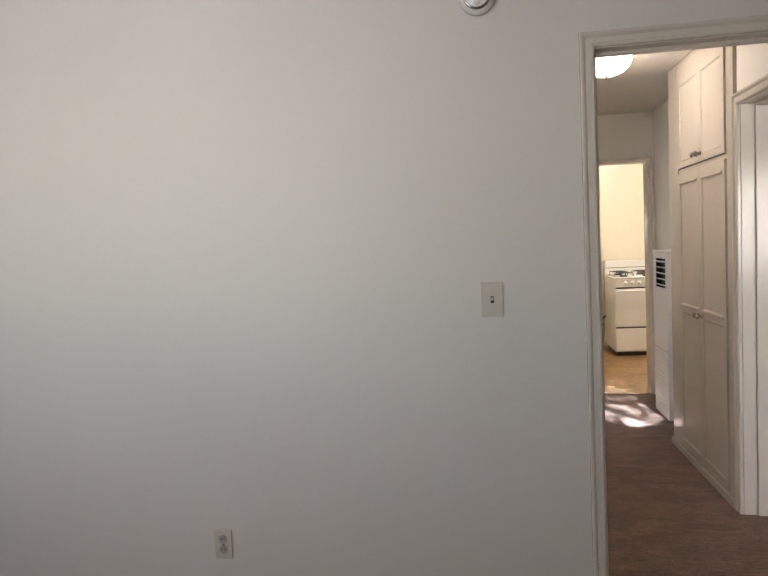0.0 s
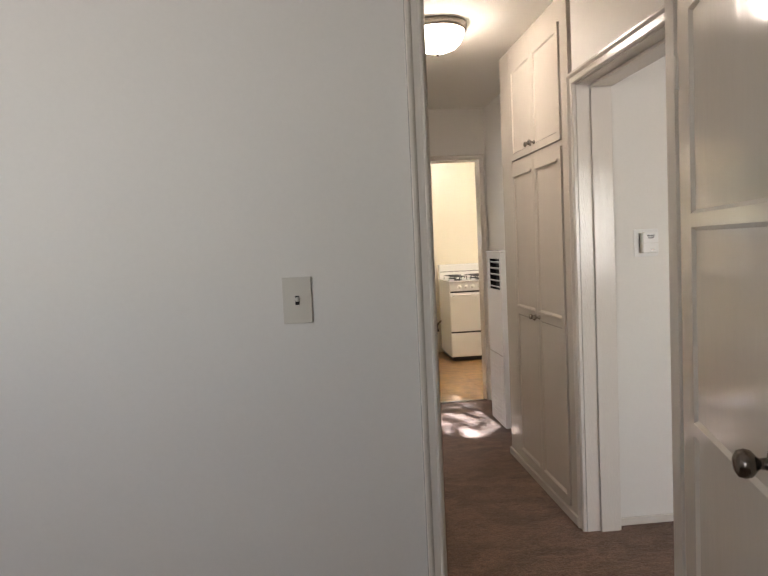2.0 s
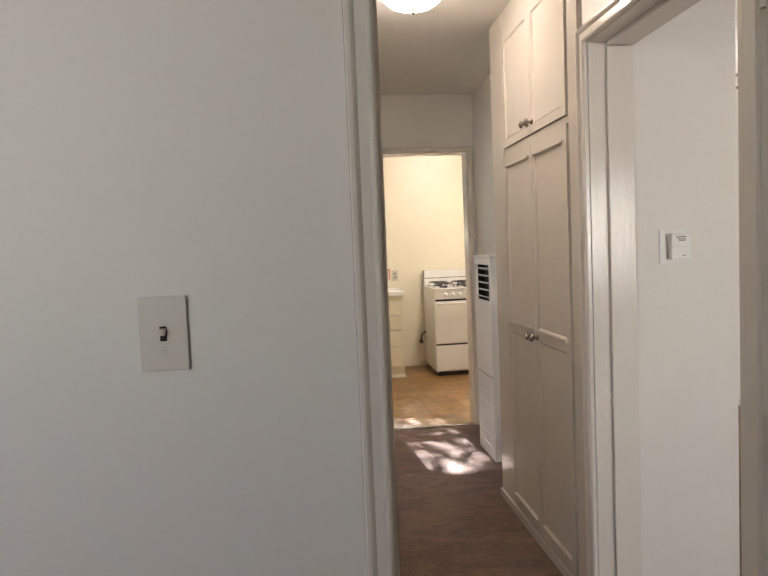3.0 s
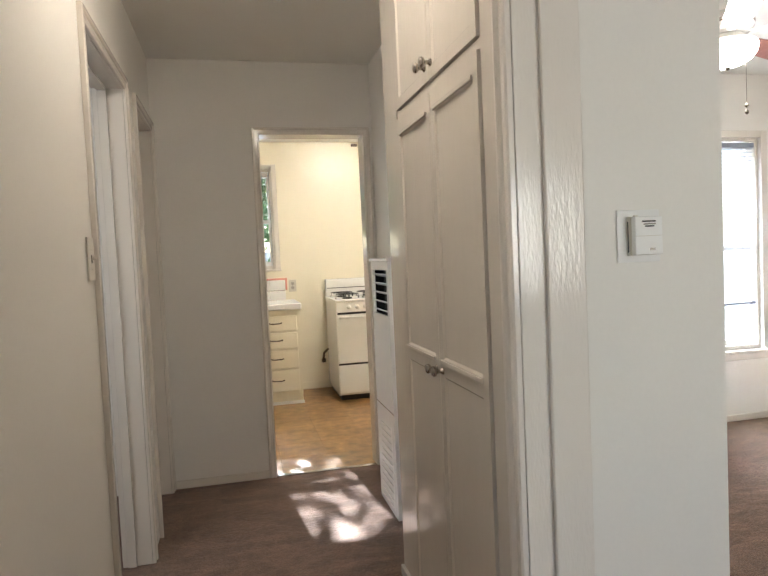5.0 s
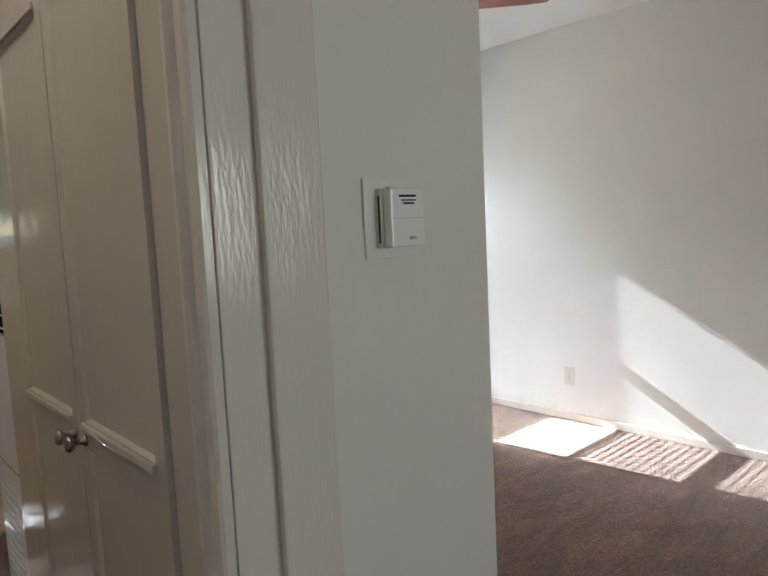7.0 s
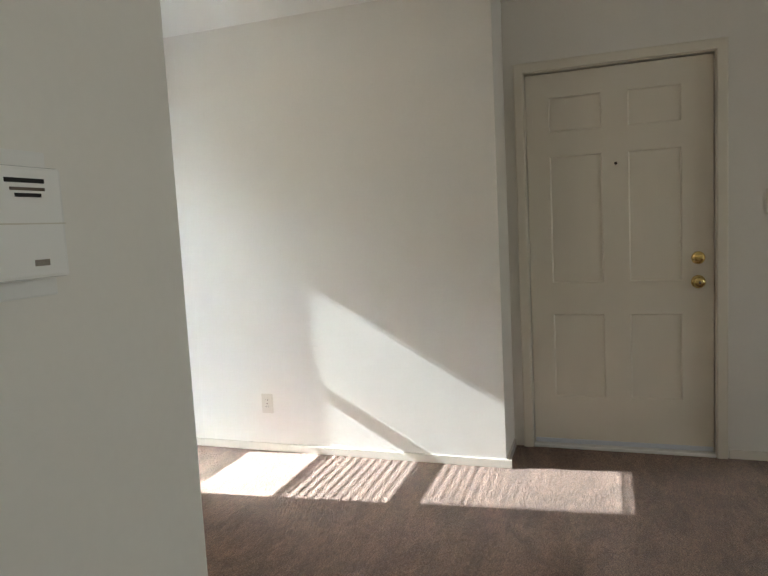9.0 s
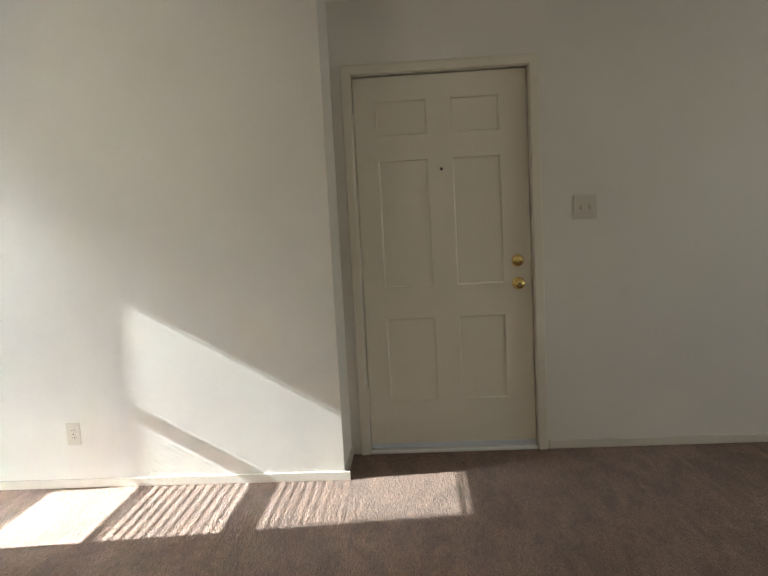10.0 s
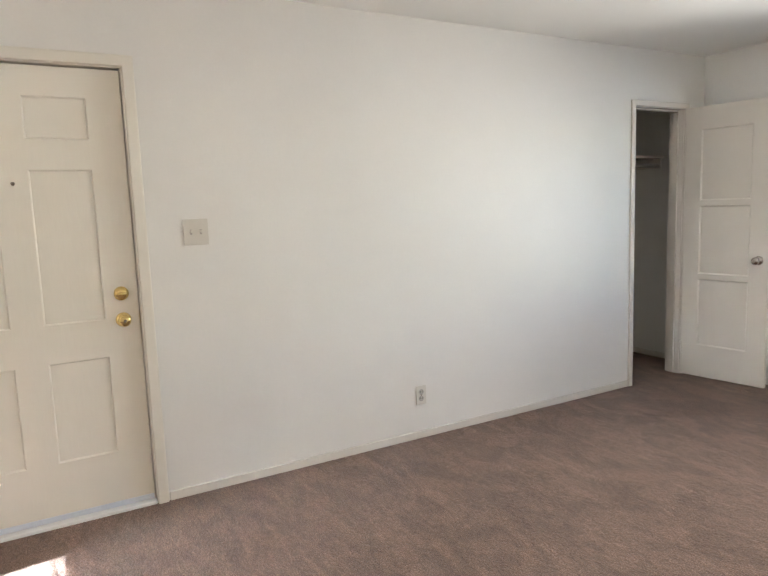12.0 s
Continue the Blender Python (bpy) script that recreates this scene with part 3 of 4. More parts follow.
part("stub", boxed(-0.016, -0.004, -0.014, 0.02, 0.02, 0.03, bevel=0.002), DOORP, st)


# ---- wall plates ----
def plate(name, m, w, h, label, category, kind, group=""):
    """A wall plate that faces -y before the pose m: switches or sockets with their screws."""
    p = thing(name, (0, 0, 0), label, category, group)
    part("plate", boxed(-w / 2, w / 2, -0.006, 0.0, -h / 2, h / 2, bevel=0.0025), PLASTIC, p)
    if kind == "outlet":
        for z in (-0.020, 0.020):
            sock = part("socket", lathe([(0.0165, -0.0055), (0.0165, -0.0085), (0.0155, -0.009)], 18, "y", (0, 0, z)), PLASTIC if label.startswith("off-white") else SOCKET, p)
            for x in (-0.006, 0.006):
                part("slot", boxed(x - 0.0012, x + 0.0012, -0.0094, -0.0088, z - 0.002, z + 0.006), DARK, sock)
        part("screw", lathe([(0.003, -0.0055), (0.003, -0.0075)], 10, "y"), STEEL, p)
    else:
        for x in kind:
            part("toggle_slot", boxed(x - 0.0055, x + 0.0055, -0.0068, -0.0056, -0.012, 0.012), DARK if len(kind) == 1 else SOCKET, p)
            part("toggle", boxed(x - 0.0045, x + 0.0045, -0.019, -0.006, -0.002, 0.009, bevel=0.002), PLASTIC, p, "small toggle lever")
            for z in (-0.03, 0.03):
                part("screw", lathe([(0.003, -0.0055), (0.003, -0.0072)], 10, "y", (x, 0, z)), PLASTIC, p)
    p.matrix_world = m
    return p


plate("light_switch", pose(0.742, 2.671, 1.198), 0.077, 0.123, "ivory single toggle switch plate on the bedroom wall", "light switch", (0.0,))
plate("wall_outlet", pose(-0.317, 2.671, 0.284), 0.070, 0.114, "ivory duplex outlet low on the bedroom wall", "outlet", "outlet", "wall outlets")
plate("light_switch", pose(FX - 0.001, 2.442, 1.297, 0, 0, -90), 0.118, 0.125, "ivory double toggle switch plate beside the entry door", "light switch", (-0.023, 0.023))
plate("wall_outlet", pose(FX - 0.001, 1.193, 0.263, 0, 0, -90), 0.070, 0.114, "ivory duplex outlet low on the entry wall", "outlet", "outlet", "wall outlets")
plate("wall_outlet", pose(SX - 0.001, 5.115, 0.282, 0, 0, -90), 0.072, 0.116, "off-white duplex outlet above the sunlit carpet", "outlet", "outlet", "wall outlets")
plate("wall_outlet", pose(SX - 0.001, 5.92, 0.262, 0, 0, -90), 0.070, 0.114, "off-white outlet near the room corner", "outlet", "outlet", "wall outlets")
plate("light_switch", pose(0.921, 4.394, 1.30, 0, 0, 90), 0.074, 0.128, "ivory toggle switch plate on the hall wall", "light switch", (0.0,))
plate("wall_outlet", pose(1.872, KY - 0.001, 1.03), 0.072, 0.116, "white outlet above the kitchen counter", "outlet", "outlet", "wall outlets")

# thermostat on its wide back plate
th = thing("thermostat", (2.256, 3.714, 1.29), "white rectangular thermostat on a pale back plate", "thermostat")
part("back_plate", boxed(-0.056, 0.056, -0.004, 0.0, -0.061, 0.061, bevel=0.0015), BACKPLATE, th)
base = part("base", boxed(-0.033, 0.040, -0.016, -0.004, -0.045, 0.045, bevel=0.002), PLASTIC, th, "ivory base with a side slot")
part("slot", boxed(-0.0335, -0.0325, -0.013, -0.009, -0.038, 0.034), DARK, base)
cover = part("cover", boxed(-0.029, 0.042, -0.034, -0.0165, -0.044, 0.044, bevel=0.003), WHITE, th, "white plastic cover")
part("seam", boxed(-0.029, 0.042, -0.0343, -0.0335, -0.0012, 0.0), PLASTIC, cover)
part("scale_window", boxed(-0.012, 0.024, -0.0346, -0.0335, 0.031, 0.0345), DARK, cover)
part("scale_marks", boxed(-0.008, 0.024, -0.0345, -0.0335, 0.025, 0.0275), BRONZE, cover)
part("scale_pointer", boxed(-0.004, 0.020, -0.0346, -0.0335, 0.020, 0.023), DARK, cover)
part("maker_mark", boxed(0.008, 0.022, -0.0345, -0.0335, -0.034, -0.029), STEEL, cover)
part("lever", boxed(-0.026, -0.016, -0.026, -0.020, 0.044, 0.048, bevel=0.001), PLASTIC, th)

# smoke detector high on the bedroom wall
sd = thing("smoke_detector", (0.728, 2.671, 2.228), "round white smoke detector high on the wall", "smoke detector")
body = part("body", lathe([(0.058, 0.0), (0.060, -0.012), (0.056, -0.026), (0.044, -0.034), (0.012, -0.036)], 32, "y"), WHITE, sd, smooth=True)
part("vent_ring", lathe([(0.046, -0.030), (0.047, -0.0335), (0.040, -0.036), (0.038, -0.034)], 32, "y"), STEEL, body, "grey vent ring", smooth=True)
part("test_button", lathe([(0.012, -0.035), (0.011, -0.040), (0.006, -0.041)], 18, "y", (0.0, 0, -0.02)), PLASTIC, body)

# ---- hall cupboards ----
CX = 1.937
cab = thing("hall_cupboard", (0, 0, 0), "built-in cream gloss hall cupboard with four panelled doors", "cupboard")
part("carcass", box(box(boxed(CX + 0.004, 2.385, 3.805, 4.795, 0.0, H - 0.002), CX + 0.003, CX + 0.018, 3.737, 3.805, 0.0, H - 0.002), CX + 0.02, 2.3, 3.79, 3.8, 0.0, 2.0), TRIM_SHADED, cab)
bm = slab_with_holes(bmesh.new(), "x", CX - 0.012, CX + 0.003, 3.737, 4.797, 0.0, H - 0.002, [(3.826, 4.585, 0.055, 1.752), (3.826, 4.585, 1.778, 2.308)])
part("face_frame", bm, TRIM_SHADED, cab)
part("end_bead", boxed(CX - 0.016, CX - 0.013, 4.60, 4.625, 0.05, 2.4, bevel=0.001), TRIM_SHADED, cab)
part("plinth", boxed(CX - 0.026, CX - 0.012, 3.74, 4.80, 0.0, 0.042, bevel=0.004), TRIM_SHADED, cab)


def cupboard_door(y0, y1, z0, z1, rows, knob):
    """One overlay door on the cupboard's face; it faces -x."""
    w, h = y1 - y0, z1 - z0
    bm = panel_slab(w, h, 0.022, [0.034, w - 0.034], [z for r in rows for z in r], [(1, 2 * k + 1) for k in range(len(rows))], edge=0.009, depth=0.006)
    bm.transform(pose(CX - 0.010, y1, z0, 0, 0, -90))
    d = part("cupboard_door", bm, TRIM_SHADED, cab)
    ky, kz = knob
    k = part("knob", lathe([(0.011, CX - 0.021), (0.011, CX - 0.024), (0.006, CX - 0.028), (0.006, CX - 0.040), (0.013, CX - 0.044), (0.0155, CX - 0.050), (0.012, CX - 0.056), (0.004, CX - 0.058)], 18, "x", (0, ky, kz)), STEEL, d, "brushed nickel knob", smooth=True)
    return d


LOW = [(0.05, 0.85), (0.897, 1.632)]
for y0, y1 in ((3.829, 4.204), (4.208, 4.582)):
    kk = 4.177 if y0 < 4.0 else 4.236
    d = cupboard_door(y0, y1, 0.058, 1.749, LOW, (kk, 0.922))
    part("ledge_bead", boxed(CX - 0.030, CX - 0.021, y0 + 0.03, y1 - 0.03, 0.943, 0.957, bevel=0.003), TRIM_SHADED, d)
    part("rail_bead", boxed(CX - 0.028, CX - 0.021, y0 + 0.03, y1 - 0.03, 1.686, 1.698, bevel=0.003), TRIM_SHADED, d)
    part("foot_bead", boxed(CX - 0.028, CX - 0.021, y0 + 0.03, y1 - 0.03, 0.100, 0.110, bevel=0.003), TRIM_SHADED, d)
    cupboard_door(y0, y1, 1.781, 2.305, [(0.034, 0.49)], (kk, 1.825))

# wall furnace beside the cupboard
HX, HY0, HY1, HZ = 2.022, 5.262, 5.625, 1.247
fu = thing("wall_furnace", (0, 0, 0), "white enamel gas wall furnace with dark louvred grille", "wall furnace")
bm = slab_with_holes(bmesh.new(), "x", HX, HX + 0.012, HY0, HY1, 0.012, HZ, [(HY0 + 0.035, HY1 - 0.035, 0.985, 1.205)])
box(bm, HX + 0.012, 2.17, HY0, HY0 + 0.01, 0.012, HZ), box(bm, HX + 0.012, 2.17, HY1 - 0.01, HY1, 0.012, HZ)
box(bm, HX + 0.012, 2.17, HY0 + 0.01, HY1 - 0.01, HZ - 0.01, HZ)
part("cabinet", bm, WHITE, fu)
part("top_cap", boxed(HX - 0.008, 2.171, HY0 - 0.008, HY1 + 0.008, HZ + 0.001, HZ + 0.016, bevel=0.005), WHITE, fu)
# near-black liner added so the shade behind the louvres reads black
bm = boxed(HX + 0.062, HX + 0.066, HY0 + 0.012, HY1 - 0.012, 0.955, 1.232)
box(bm, HX + 0.0125, HX + 0.062, HY0 + 0.0105, HY0 + 0.014, 0.955, 1.232), box(bm, HX + 0.0125, HX + 0.062, HY1 - 0.014, HY1 - 0.0105, 0.955, 1.232)
box(bm, HX + 0.0125, HX + 0.062, HY0 + 0.014, HY1 - 0.014, 0.955, 0.958), box(bm, HX + 0.0125, HX + 0.062, HY0 + 0.014, HY1 - 0.014, 1.229, 1.232)
part("cavity", bm, DARK, fu, "near-black liner for the shade inside the grille")
for k in range(5):
    z = 1.003 + 0.044 * k
    bm = boxed(-0.016, 0.016, HY0 + 0.036, HY1 - 0.036, -0.0025, 0.0025)
    bm.transform(pose(HX + 0.014, 0, z, 0, 25, 0))
    part("louvre", bm, WHITE, fu)
for k in range(12):
    z = 0.055 + 0.034 * k
    bm = boxed(-0.012, 0.004, HY0 + 0.06, HY1 - 0.09, -0.0015, 0.0015)
    bm.transform(pose(HX, 0, z, 0, 35, 0))
    part("vent_louvre", bm, WHITE, fu)
part("vent_back", boxed(HX - 0.002, HX - 0.0005, HY0 + 0.06, HY1 - 0.09, 0.04, 0.445), WHITE, fu)
part("seam", boxed(HX - 0.002, HX - 0.0005, HY0 + 0.002, HY1 - 0.002, 0.520, 0.524), STEEL, fu)

# hall ceiling lamp
hl = thing("ceiling_lamp", (1.437, 4.20, H), "lit frosted glass dome ceiling lamp with nickel rim", "ceiling lamp")
part("rim", lathe([(0.150, 0.0), (0.152, -0.012), (0.146, -0.022), (0.150, -0.030), (0.142, -0.036), (0.10, -0.036)], 40), STEEL, hl, "brushed nickel rim", smooth=True)
part("shade", lathe([(0.138, -0.034), (0.134, -0.055), (0.120, -0.085), (0.095, -0.108), (0.055, -0.124), (0.010, -0.128)], 40), AMBER, hl, "glowing frosted glass bowl", smooth=True)
part("finial", lathe([(0.004, -0.124), (0.013, -0.129), (0.009, -0.134), (0.005, -0.139), (0.009, -0.144), (0.003, -0.150)], 16), STEEL, hl, smooth=True)

# ---- ceiling fan ----
FANX, FANY, FAN_TURN = 3.72, 5.05, 20.0
fan = thing("ceiling_fan", (FANX, FANY, H), "white ceiling fan with reddish wood blades and lit bowl", "ceiling fan")
part("canopy", lathe([(0.085, 0.0), (0.088, -0.02), (0.075, -0.045), (0.07, -0.05)], 32), WHITE, fan, smooth=True)
part("motor", lathe([(0.07, -0.05), (0.110, -0.06), (0.118, -0.085), (0.118, -0.125), (0.105, -0.145), (0.07, -0.155)], 36), WHITE, fan, "white banded motor housing", smooth=True)
part("band", lathe([(0.119, -0.095), (0.121, -0.10), (0.121, -0.108), (0.119, -0.113)], 36), STEEL, fan, smooth=True)
part("fitter", lathe([(0.07, -0.155), (0.085, -0.165), (0.085, -0.185), (0.12, -0.192), (0.12, -0.200)], 32), WHITE, fan, smooth=True)
part("light_bowl", lathe([(0.128, -0.198), (0.134, -0.215), (0.128, -0.245), (0.105, -0.275), (0.06, -0.298), (0.012, -0.304)], 36), BULB, fan, "glowing frosted glass bowl", smooth=True)
part("finial", lathe([(0.012, -0.302), (0.014, -0.308), (0.006, -0.320)], 14), STEEL, fan, smooth=True)
for k in range(5):
    a = radians(FAN_TURN + 72 * k)
    m = Matrix.Rotation(a, 4, "Z")
    bm = bmesh.new()
    outline = [(0.20, -0.048), (0.30, -0.058), (0.50, -0.064), (0.585, -0.060), (0.61, -0.035), (0.61, 0.035), (0.585, 0.060), (0.50, 0.064), (0.30, 0.058), (0.20, 0.048)]
    lo = [bm.verts.new((x, y, -0.004)) for x, y in outline]
    hi = [bm.verts.new((x, y, 0.004)) for x, y in outline]
    bm.faces.new(list(reversed(lo))), bm.faces.new(hi)
    for i in range(len(outline)):
        j = (i + 1) % len(outline)
        bm.faces.new((lo[i], lo[j], hi[j], hi[i]))
    bm.transform(m @ Matrix.Translation((0, 0, -0.165)) @ Matrix.Rotation(radians(-14), 4, "X"))
    b = part("blade", bm, BLADE, fan, "reddish brown wooden blade")
    bm = boxed(0.095, 0.24, -0.02, 0.02, -0.158, -0.152, bevel=0.002)
    bm.transform(m)
    part("blade_arm", bm, WHITE, b, "white metal arm")
for dx, dy, low in ((0.05, -0.06, 0.50), (0.055, -0.055, 0.53)):
    ch = part("pull_chain", tube([(dx, dy, -0.20), (dx, dy, -low)], 0.0012, 5), STEEL, fan)
    part("pull_ball", lathe([(0.002, -low + 0.01), (0.009, -low), (0.010, -low - 0.006), (0.003, -low - 0.014)], 12, "z", (dx, dy, 0)), BRONZE, ch, "dark pull ball")

# ---- closet interior ----
cs = thing("closet_shelf", (0, 0, 0), "white painted closet shelf on a cleat", "shelf")
part("board", boxed(5.82, 6.198, -1.538, 0.498, 1.70, 1.72, bevel=0.002), TRIM, cs)
part("cleat", boxed(5.84, 6.195, -1.538, -1.52, 1.62, 1.698, bevel=0.002), TRIM, cs)
rod = thing("closet_rod", (5.86, 0, 1.64), "white painted round closet hanging rod", "closet rod")
part("rod", tube([(0, -1.538, 0), (0, 0.498, 0)], 0.016, 14), TRIM, rod, smooth=True)

# ---- kitchen ----
CT = 0.895
cu = thing("kitchen_drawer_unit", (0, 0, 0), "cream painted kitchen drawer unit with four drawers", "kitchen cabinet")
part("body", boxed(1.30, 1.868, 8.03, 8.60, 0.09, CT - 0.055), KWALL, cu)
part("plinth", boxed(1.30, 1.868, 8.055, 8.60, -0.008, 0.09), KWALL, cu)
part("base_strip", boxed(1.30, 1.876, 8.03, 8.053, -0.008, 0.022, bevel=0.004), WHITE, cu)
for z0, z1 in ((0.655, 0.79), (0.50, 0.64), (0.325, 0.485), (0.115, 0.31)):
    d = part("drawer", boxed(1.33, 1.84, 8.010, 8.029, z0, z1, bevel=0.006), KWALL, cu)
    zc = z0 + 0.55 * (z1 - z0)
    part("handle", tube([(1.60, 8.010, zc), (1.60, 7.985, zc), (1.625, 7.980, zc - 0.004), (1.68, 7.980, zc - 0.004), (1.705, 7.985, zc), (1.705, 8.010, zc)], 0.005, 7), BRONZE, d, "dark bronze pull", smooth=True)
cu2 = thing("kitchen_base_unit", (0, 0, 0), "cream painted kitchen base unit under the window", "kitchen cabinet")
part("body", boxed(0.33, 1.296, 8.03, 8.60, 0.09, CT - 0.055), KWALL, cu2)
part("plinth", boxed(0.33, 1.296, 8.055, 8.60, -0.008, 0.09), KWALL, cu2)
for x in (0.36, 0.83):
    d = part("cabinet_door", boxed(x, x + 0.44, 8.010, 8.029, 0.115, 0.79, bevel=0.006), KWALL, cu2)
    part("handle", tube([(x + 0.4, 8.01, 0.6), (x + 0.4, 7.985, 0.61), (x + 0.4, 7.985, 0.69), (x + 0.4, 8.01, 0.70)], 0.005, 7), BRONZE, d)
wt = thing("worktop", (0, 0, 0), "white tiled kitchen worktop with rounded edge", "worktop")
part("slab", boxed(0.33, 1.886, 7.985, 8.618, CT - 0.054, CT, bevel=0.012), WHITE, wt)
sp = thing("tile_backsplash", (0, 0, 0), "white tile backsplash edged with pink trim tiles", "backsplash")
for k in range(10):
    x1 = 1.80 - 0.152 * k
    for z0, z1 in ((CT + 0.001, 0.985), (0.991, 1.088)):
        part("tile", boxed(max(x1 - 0.150, 0.33), x1, 8.607, 8.619, z0, z1, bevel=0.002), WHITE, sp)
    part("trim_tile", boxed(max(x1 - 0.150, 0.33), x1, 8.604, 8.619, 1.09, 1.108, bevel=0.004), PINK, sp)
part("trim_tile", boxed(1.802, 1.82, 8.604, 8.619, 0.99, 1.108, bevel=0.004), PINK, sp)
part("joint", boxed(0.33, 1.80, 8.606, 8.608, 0.9855, 0.9905), BRONZE, sp)

GX0, GX1, GY0, GY1, GT = 2.185, 2.695, 7.93, 8.60, 0.905
ra = thing("gas_range", (0, 0, 0), "white enamel gas range with black grates", "stove")
part("body", boxed(GX0, GX1, GY0 + 0.03, GY1, 0.045, GT - 0.02, bevel=0.004), WHITE, ra)
part("cooktop", boxed(GX0 - 0.006, GX1 + 0.006, GY0, GY1, GT - 0.02, GT, bevel=0.008), WHITE, ra)
bg = part("backguard", boxed(GX0, GX1, GY1 - 0.07, GY1 + 0.005, GT, 1.075, bevel=0.012), WHITE, ra)
part("backguard_line", boxed(GX0 + 0.01, GX1 - 0.01, GY1 - 0.0715, GY1 - 0.069, 0.985, 0.991), BLACK, bg)
cp = part("control_panel", boxed(GX0, GX1, GY0 + 0.008, GY0 + 0.03, 0.79, GT - 0.022, bevel=0.006), WHITE, ra)
for k in range(5):
    x = GX0 + 0.115 + 0.075 * k
    part("control_knob", lathe([(0.020, GY0 + 0.008), (0.019, GY0 - 0.008), (0.014, GY0 - 0.018), (0.006, GY0 - 0.019)], 16, "y", (x, 0, 0.838)), WHITE, cp, smooth=True)
part("panel_gap", boxed(GX0 + 0.012, GX1 - 0.012, GY0 + 0.022, GY0 + 0.031, 0.772, 0.79), BLACK, ra)
od = part("oven_door", boxed(GX0 + 0.003, GX1 - 0.003, GY0 + 0.005, GY0 + 0.029, 0.335, 0.772, bevel=0.006), WHITE, ra)
part("oven_handle", tube([(GX0 + 0.03, GY0 + 0.006, 0.742), (GX0 + 0.045, GY0 - 0.03, 0.748), (GX0 + 0.12, GY0 - 0.036, 0.75), (GX1 - 0.12, GY0 - 0.036, 0.75), (GX1 - 0.045, GY0 - 0.03, 0.748), (GX1 - 0.03, GY0 + 0.006, 0.742)], 0.011, 10), WHITE, od, "white oven handle", smooth=True)
part("drawer_gap", boxed(GX0 + 0.004, GX1 - 0.004, GY0 + 0.012, GY0 + 0.031, 0.318, 0.336), BLACK, ra)
part("broiler_drawer", boxed(GX0 + 0.003, GX1 - 0.003, GY0 + 0.005, GY0 + 0.029, 0.06, 0.318, bevel=0.006), WHITE, ra)
part("toe_base", boxed(GX0 + 0.02, GX1 - 0.02, GY0 + 0.05, GY1 - 0.02, -0.008, 0.046), BLACK, ra)
for bx in (GX0 + 0.13, GX1 - 0.13):
    for by in (GY0 + 0.16, GY1 - 0.21):
        g1 = part("burner", lathe([(0.045, GT), (0.045, GT + 0.012), (0.02, GT + 0.016)], 18, "z", (bx, by, 0)), BLACK, ra, smooth=True)
        for a in range(4):
            ca, sa = math.cos(a * math.pi / 2), math.sin(a * math.pi / 2)
            part("grate_bar", tube([(bx + ca * 0.03, by + sa * 0.03, GT + 0.044), (bx + ca * 0.10, by + sa * 0.10, GT + 0.044), (bx + ca * 0.105, by + sa * 0.105, GT + 0.002)], 0.006, 6), BLACK, g1)
        ring = [(bx + 0.085 * math.cos(i * math.pi / 8), by + 0.085 * math.sin(i * math.pi / 8), GT + 0.044) for i in range(17)]
        part("grate_ring", tube(ring, 0.0055, 6), BLACK, g1)
gp = thing("gas_pipe", (2.135, 8.57, 0.0), "dark gas pipe and valve at the kitchen wall", "gas pipe")
part("pipe", tube([(0, 0.05, 0.28), (0, 0.0, 0.28), (-0.005, -0.03, 0.30), (0.0, -0.05, 0.36), (0.045, -0.06, 0.40)], 0.012, 10), BRONZE, gp, smooth=True)
part("valve", boxed(-0.022, 0.02, -0.03, 0.012, 0.262, 0.298, bevel=0.006), BRONZE, gp)
kl = thing("ceiling_lamp", (2.43, 7.45, H), "warm lit glass bowl lamp on the kitchen ceiling", "ceiling lamp")
part("rim", lathe([(0.14, 0.0), (0.14, -0.02), (0.13, -0.026)], 32), STEEL, kl, smooth=True)
part("shade", lathe([(0.13, -0.024), (0.12, -0.06), (0.08, -0.09), (0.01, -0.10)], 32), WARM, kl, "glowing warm glass bowl", smooth=True)
kv = thing("wall_vent", (2.545, KY, 2.385), "small brown vent cover under the kitchen ceiling", "vent")
part("cover", boxed(-0.03, 0.03, -0.02, -0.001, -0.012, 0.014, bevel=0.004), BARK, kv)

# ---- outside ----
structure("ground", boxed(-300, 300, -300, 300, -0.45, -0.30), GROUND, "grey concrete and bare ground round the house", "ground")
structure("fence", boxed(-8, 14, 23.5, 23.6, -0.3, 1.6), STUCCO, "pale garden wall beyond the trees", "garden wall")


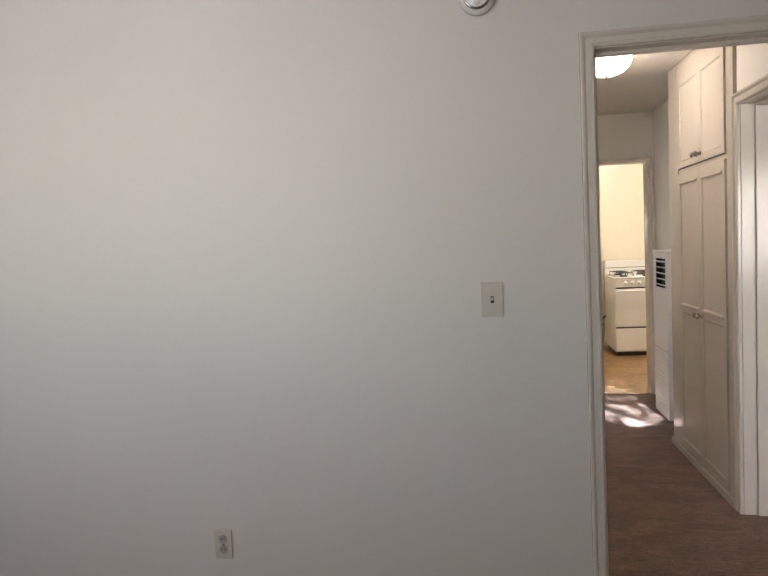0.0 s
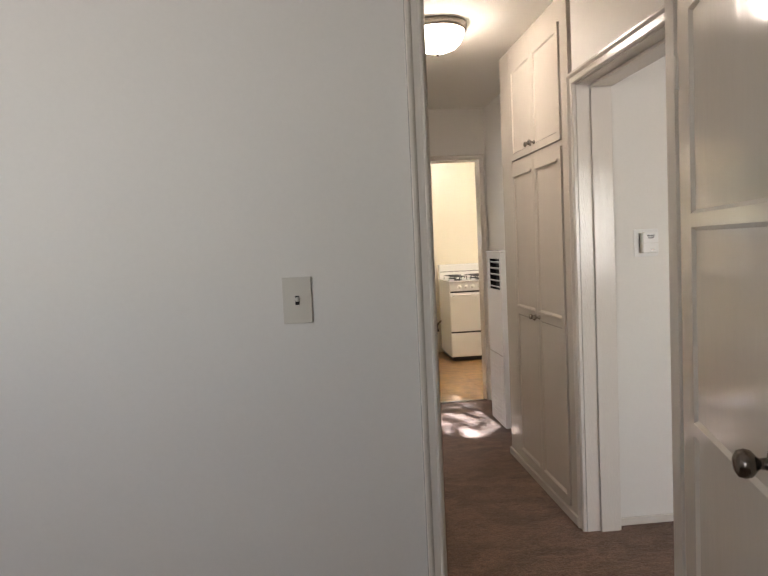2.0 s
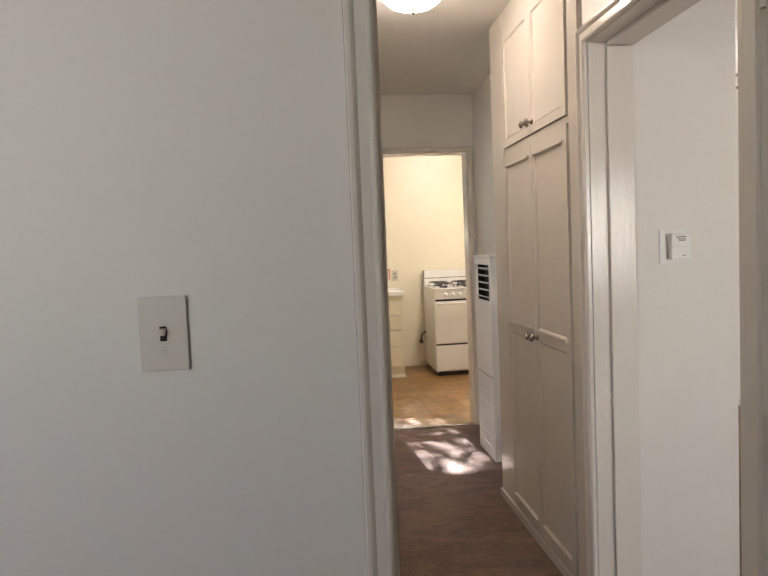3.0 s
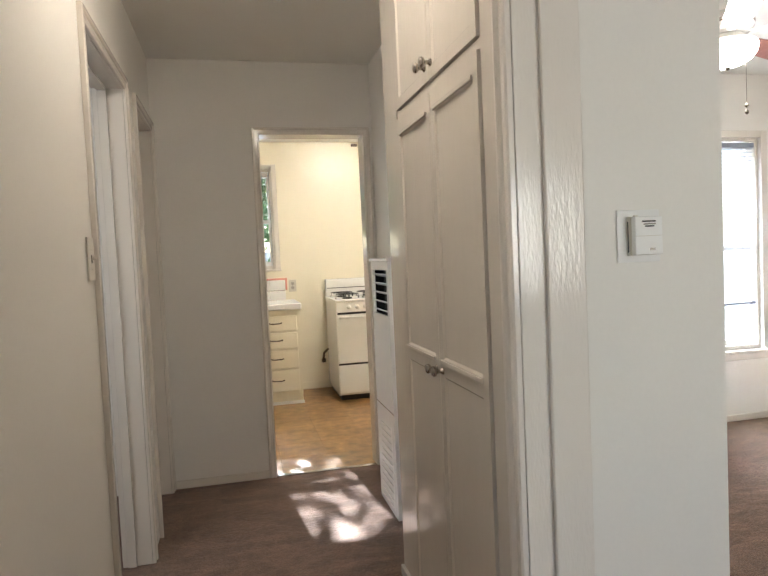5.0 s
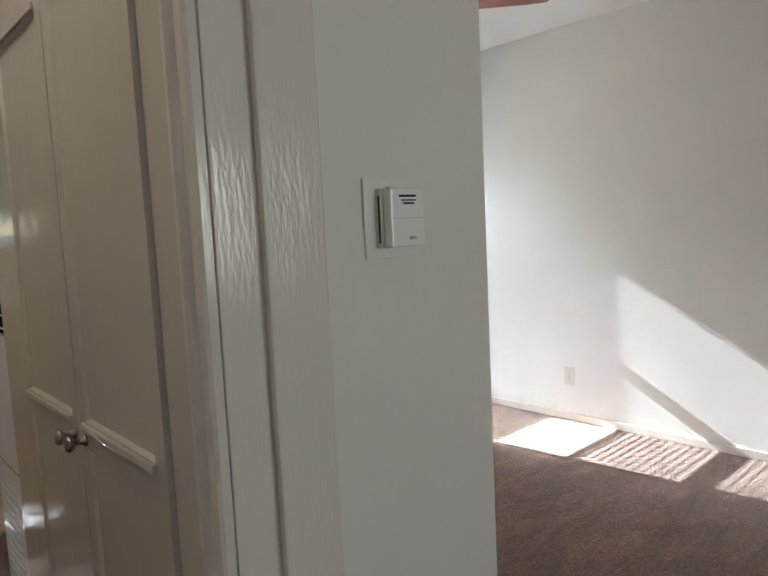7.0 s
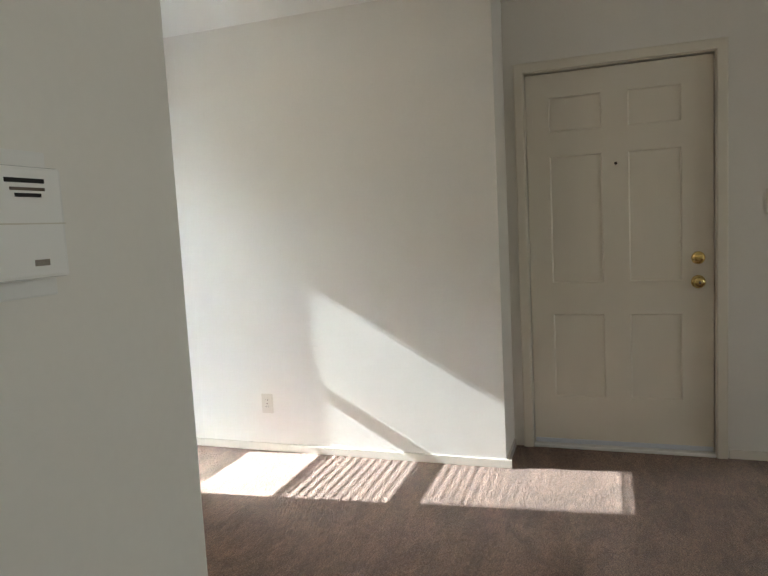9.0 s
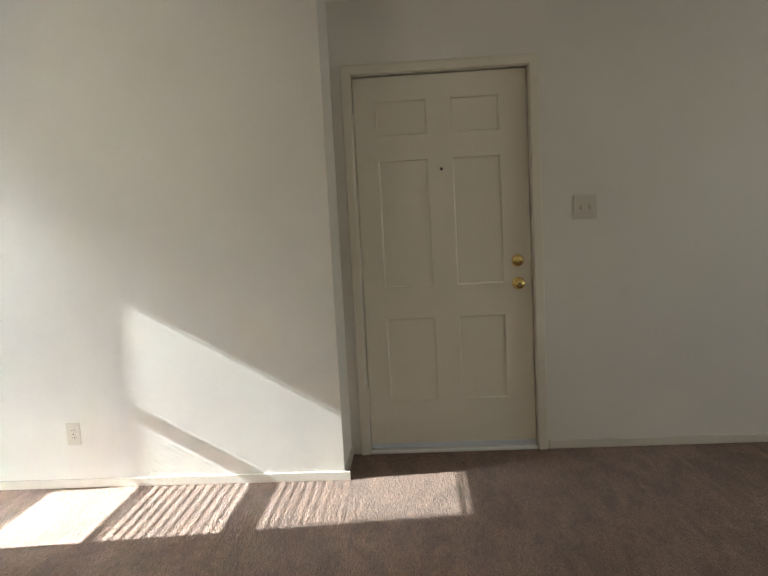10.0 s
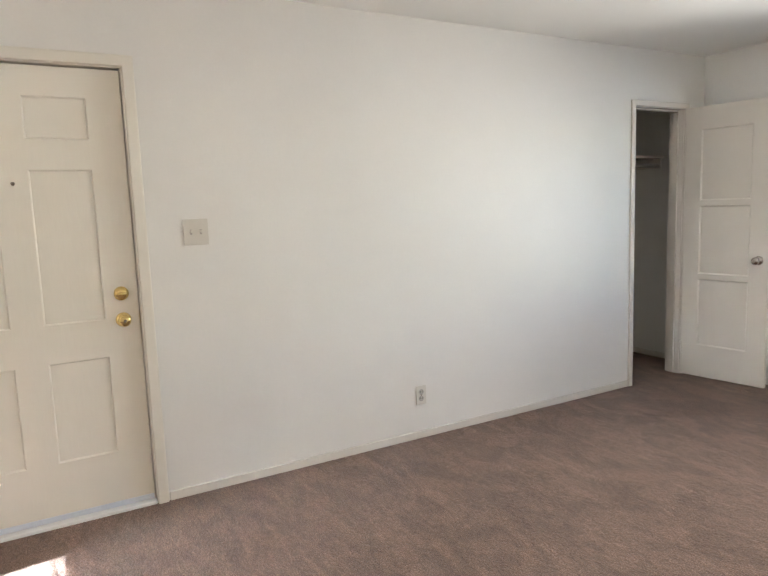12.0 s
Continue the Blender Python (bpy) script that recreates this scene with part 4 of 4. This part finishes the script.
def tree(place, height, crown_at, reach, count, seed, leaf, label, thin=None):
    """A tapered trunk with limbs, and a crown of many small leaves in clumps."""
    rnd = random.Random(seed)
    t = thing("tree", place, label, "tree")
    top = Vector(crown_at) - Vector(place)
    pts = [Vector((0, 0, 0)), Vector((0.05, 0.02, height * 0.3)), Vector((top.x * 0.5, top.y * 0.5, top.z * 0.75)), top]
    bm = bmesh.new()
    rings = []
    for p, r in zip(pts, (0.16, 0.12, 0.05, 0.012)):
        rings.append([bm.verts.new(p + Vector((r * math.cos(a * math.pi / 5), r * math.sin(a * math.pi / 5), 0))) for a in range(10)])
    for a, b in zip(rings, rings[1:]):
        for k in range(10):
            bm.faces.new((a[k], a[(k + 1) % 10], b[(k + 1) % 10], b[k]))
    part("trunk", bm, BARK, t, smooth=True)
    for k in range(9):
        end = top + Vector((rnd.uniform(-1, 1) * reach[0] * 0.8, rnd.uniform(-1, 1) * reach[1] * 0.8, rnd.uniform(-0.9, 0.9) * reach[2]))
        part("limb", tube([pts[2], (pts[2] + end) / 2 + Vector((0, 0, 0.15)), end], 0.009, 6), BARK, t)
    verts, faces = [], []

    def blade(p, q, size):
        n = len(verts)
        verts.extend(p + q @ Vector(v) * size for v in ((-1, 0, 0), (-0.3, 0.5, 0.1), (0.5, 0.42, 0.1), (1.1, 0, 0), (0.5, -0.42, 0.1), (-0.3, -0.5, 0.1)))
        faces.append(tuple(range(n, n + 6)))

    if thin is None:
        for _ in range(count // 14):
            c = top + Vector((rnd.uniform(-1, 1) * reach[0], rnd.uniform(-1, 1) * reach[1], rnd.uniform(-1, 1) * reach[2]))
            for _ in range(14):
                p = c + Vector((rnd.gauss(0, 0.24), rnd.gauss(0, 0.2), rnd.gauss(0, 0.2)))
                blade(p, Euler((rnd.uniform(0, 6.3), rnd.uniform(0, 6.3), rnd.uniform(0, 6.3))).to_matrix(), rnd.uniform(0.75, 1.25) * leaf)
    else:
        # overlapping leaves turned to the sun; cells left out to shape sun spots
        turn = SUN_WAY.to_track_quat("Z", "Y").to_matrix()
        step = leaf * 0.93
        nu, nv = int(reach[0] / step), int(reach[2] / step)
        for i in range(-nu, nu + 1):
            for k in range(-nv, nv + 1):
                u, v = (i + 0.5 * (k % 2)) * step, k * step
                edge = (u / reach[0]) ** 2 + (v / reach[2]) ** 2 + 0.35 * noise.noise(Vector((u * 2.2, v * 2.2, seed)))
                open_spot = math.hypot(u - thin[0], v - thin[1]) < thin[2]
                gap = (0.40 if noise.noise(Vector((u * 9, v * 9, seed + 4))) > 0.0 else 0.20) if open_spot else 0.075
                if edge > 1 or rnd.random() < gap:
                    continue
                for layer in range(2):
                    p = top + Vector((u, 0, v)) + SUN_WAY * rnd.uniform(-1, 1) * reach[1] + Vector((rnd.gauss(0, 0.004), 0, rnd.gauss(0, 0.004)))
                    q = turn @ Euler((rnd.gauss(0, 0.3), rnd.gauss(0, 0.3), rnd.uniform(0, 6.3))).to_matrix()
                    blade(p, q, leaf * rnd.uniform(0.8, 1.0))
    data = bpy.data.meshes.new("crown")
    data.from_pydata([tuple(v) for v in verts], [], faces)
    data.materials.append(LEAF)
    o = new("crown", data)
    o.parent = t
    return t


# out of view; crown and gaps placed to dapple the hall's sunlight
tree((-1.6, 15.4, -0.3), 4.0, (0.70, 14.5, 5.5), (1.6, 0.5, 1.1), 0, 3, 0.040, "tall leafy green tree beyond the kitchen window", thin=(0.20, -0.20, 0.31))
tree((-2.2, 12.6, -0.3), 1.4, (0.5, 12.2, 2.32), (2.0, 0.6, 0.62), 6800, 8, 0.062, "low leafy green tree outside the kitchen window")

# ---- kitchen floor tiles ----
kf = bpy.data.objects["kitchen_floor"]
tile_bm = boxed(0.0004, 0.3046, 0.0004, 0.3046, -0.006, 0.0, bevel=0.001)
first = part("floor_tile", tile_bm, VINYL, kf)
first.location = (0.33, 6.172, -0.002)
for i in range(10):
    for j in range(8):
        if i or j:
            o = first.copy()
            scene.collection.objects.link(o)
            o.location = (0.33 + 0.305 * i, 6.172 + 0.305 * j, -0.002)
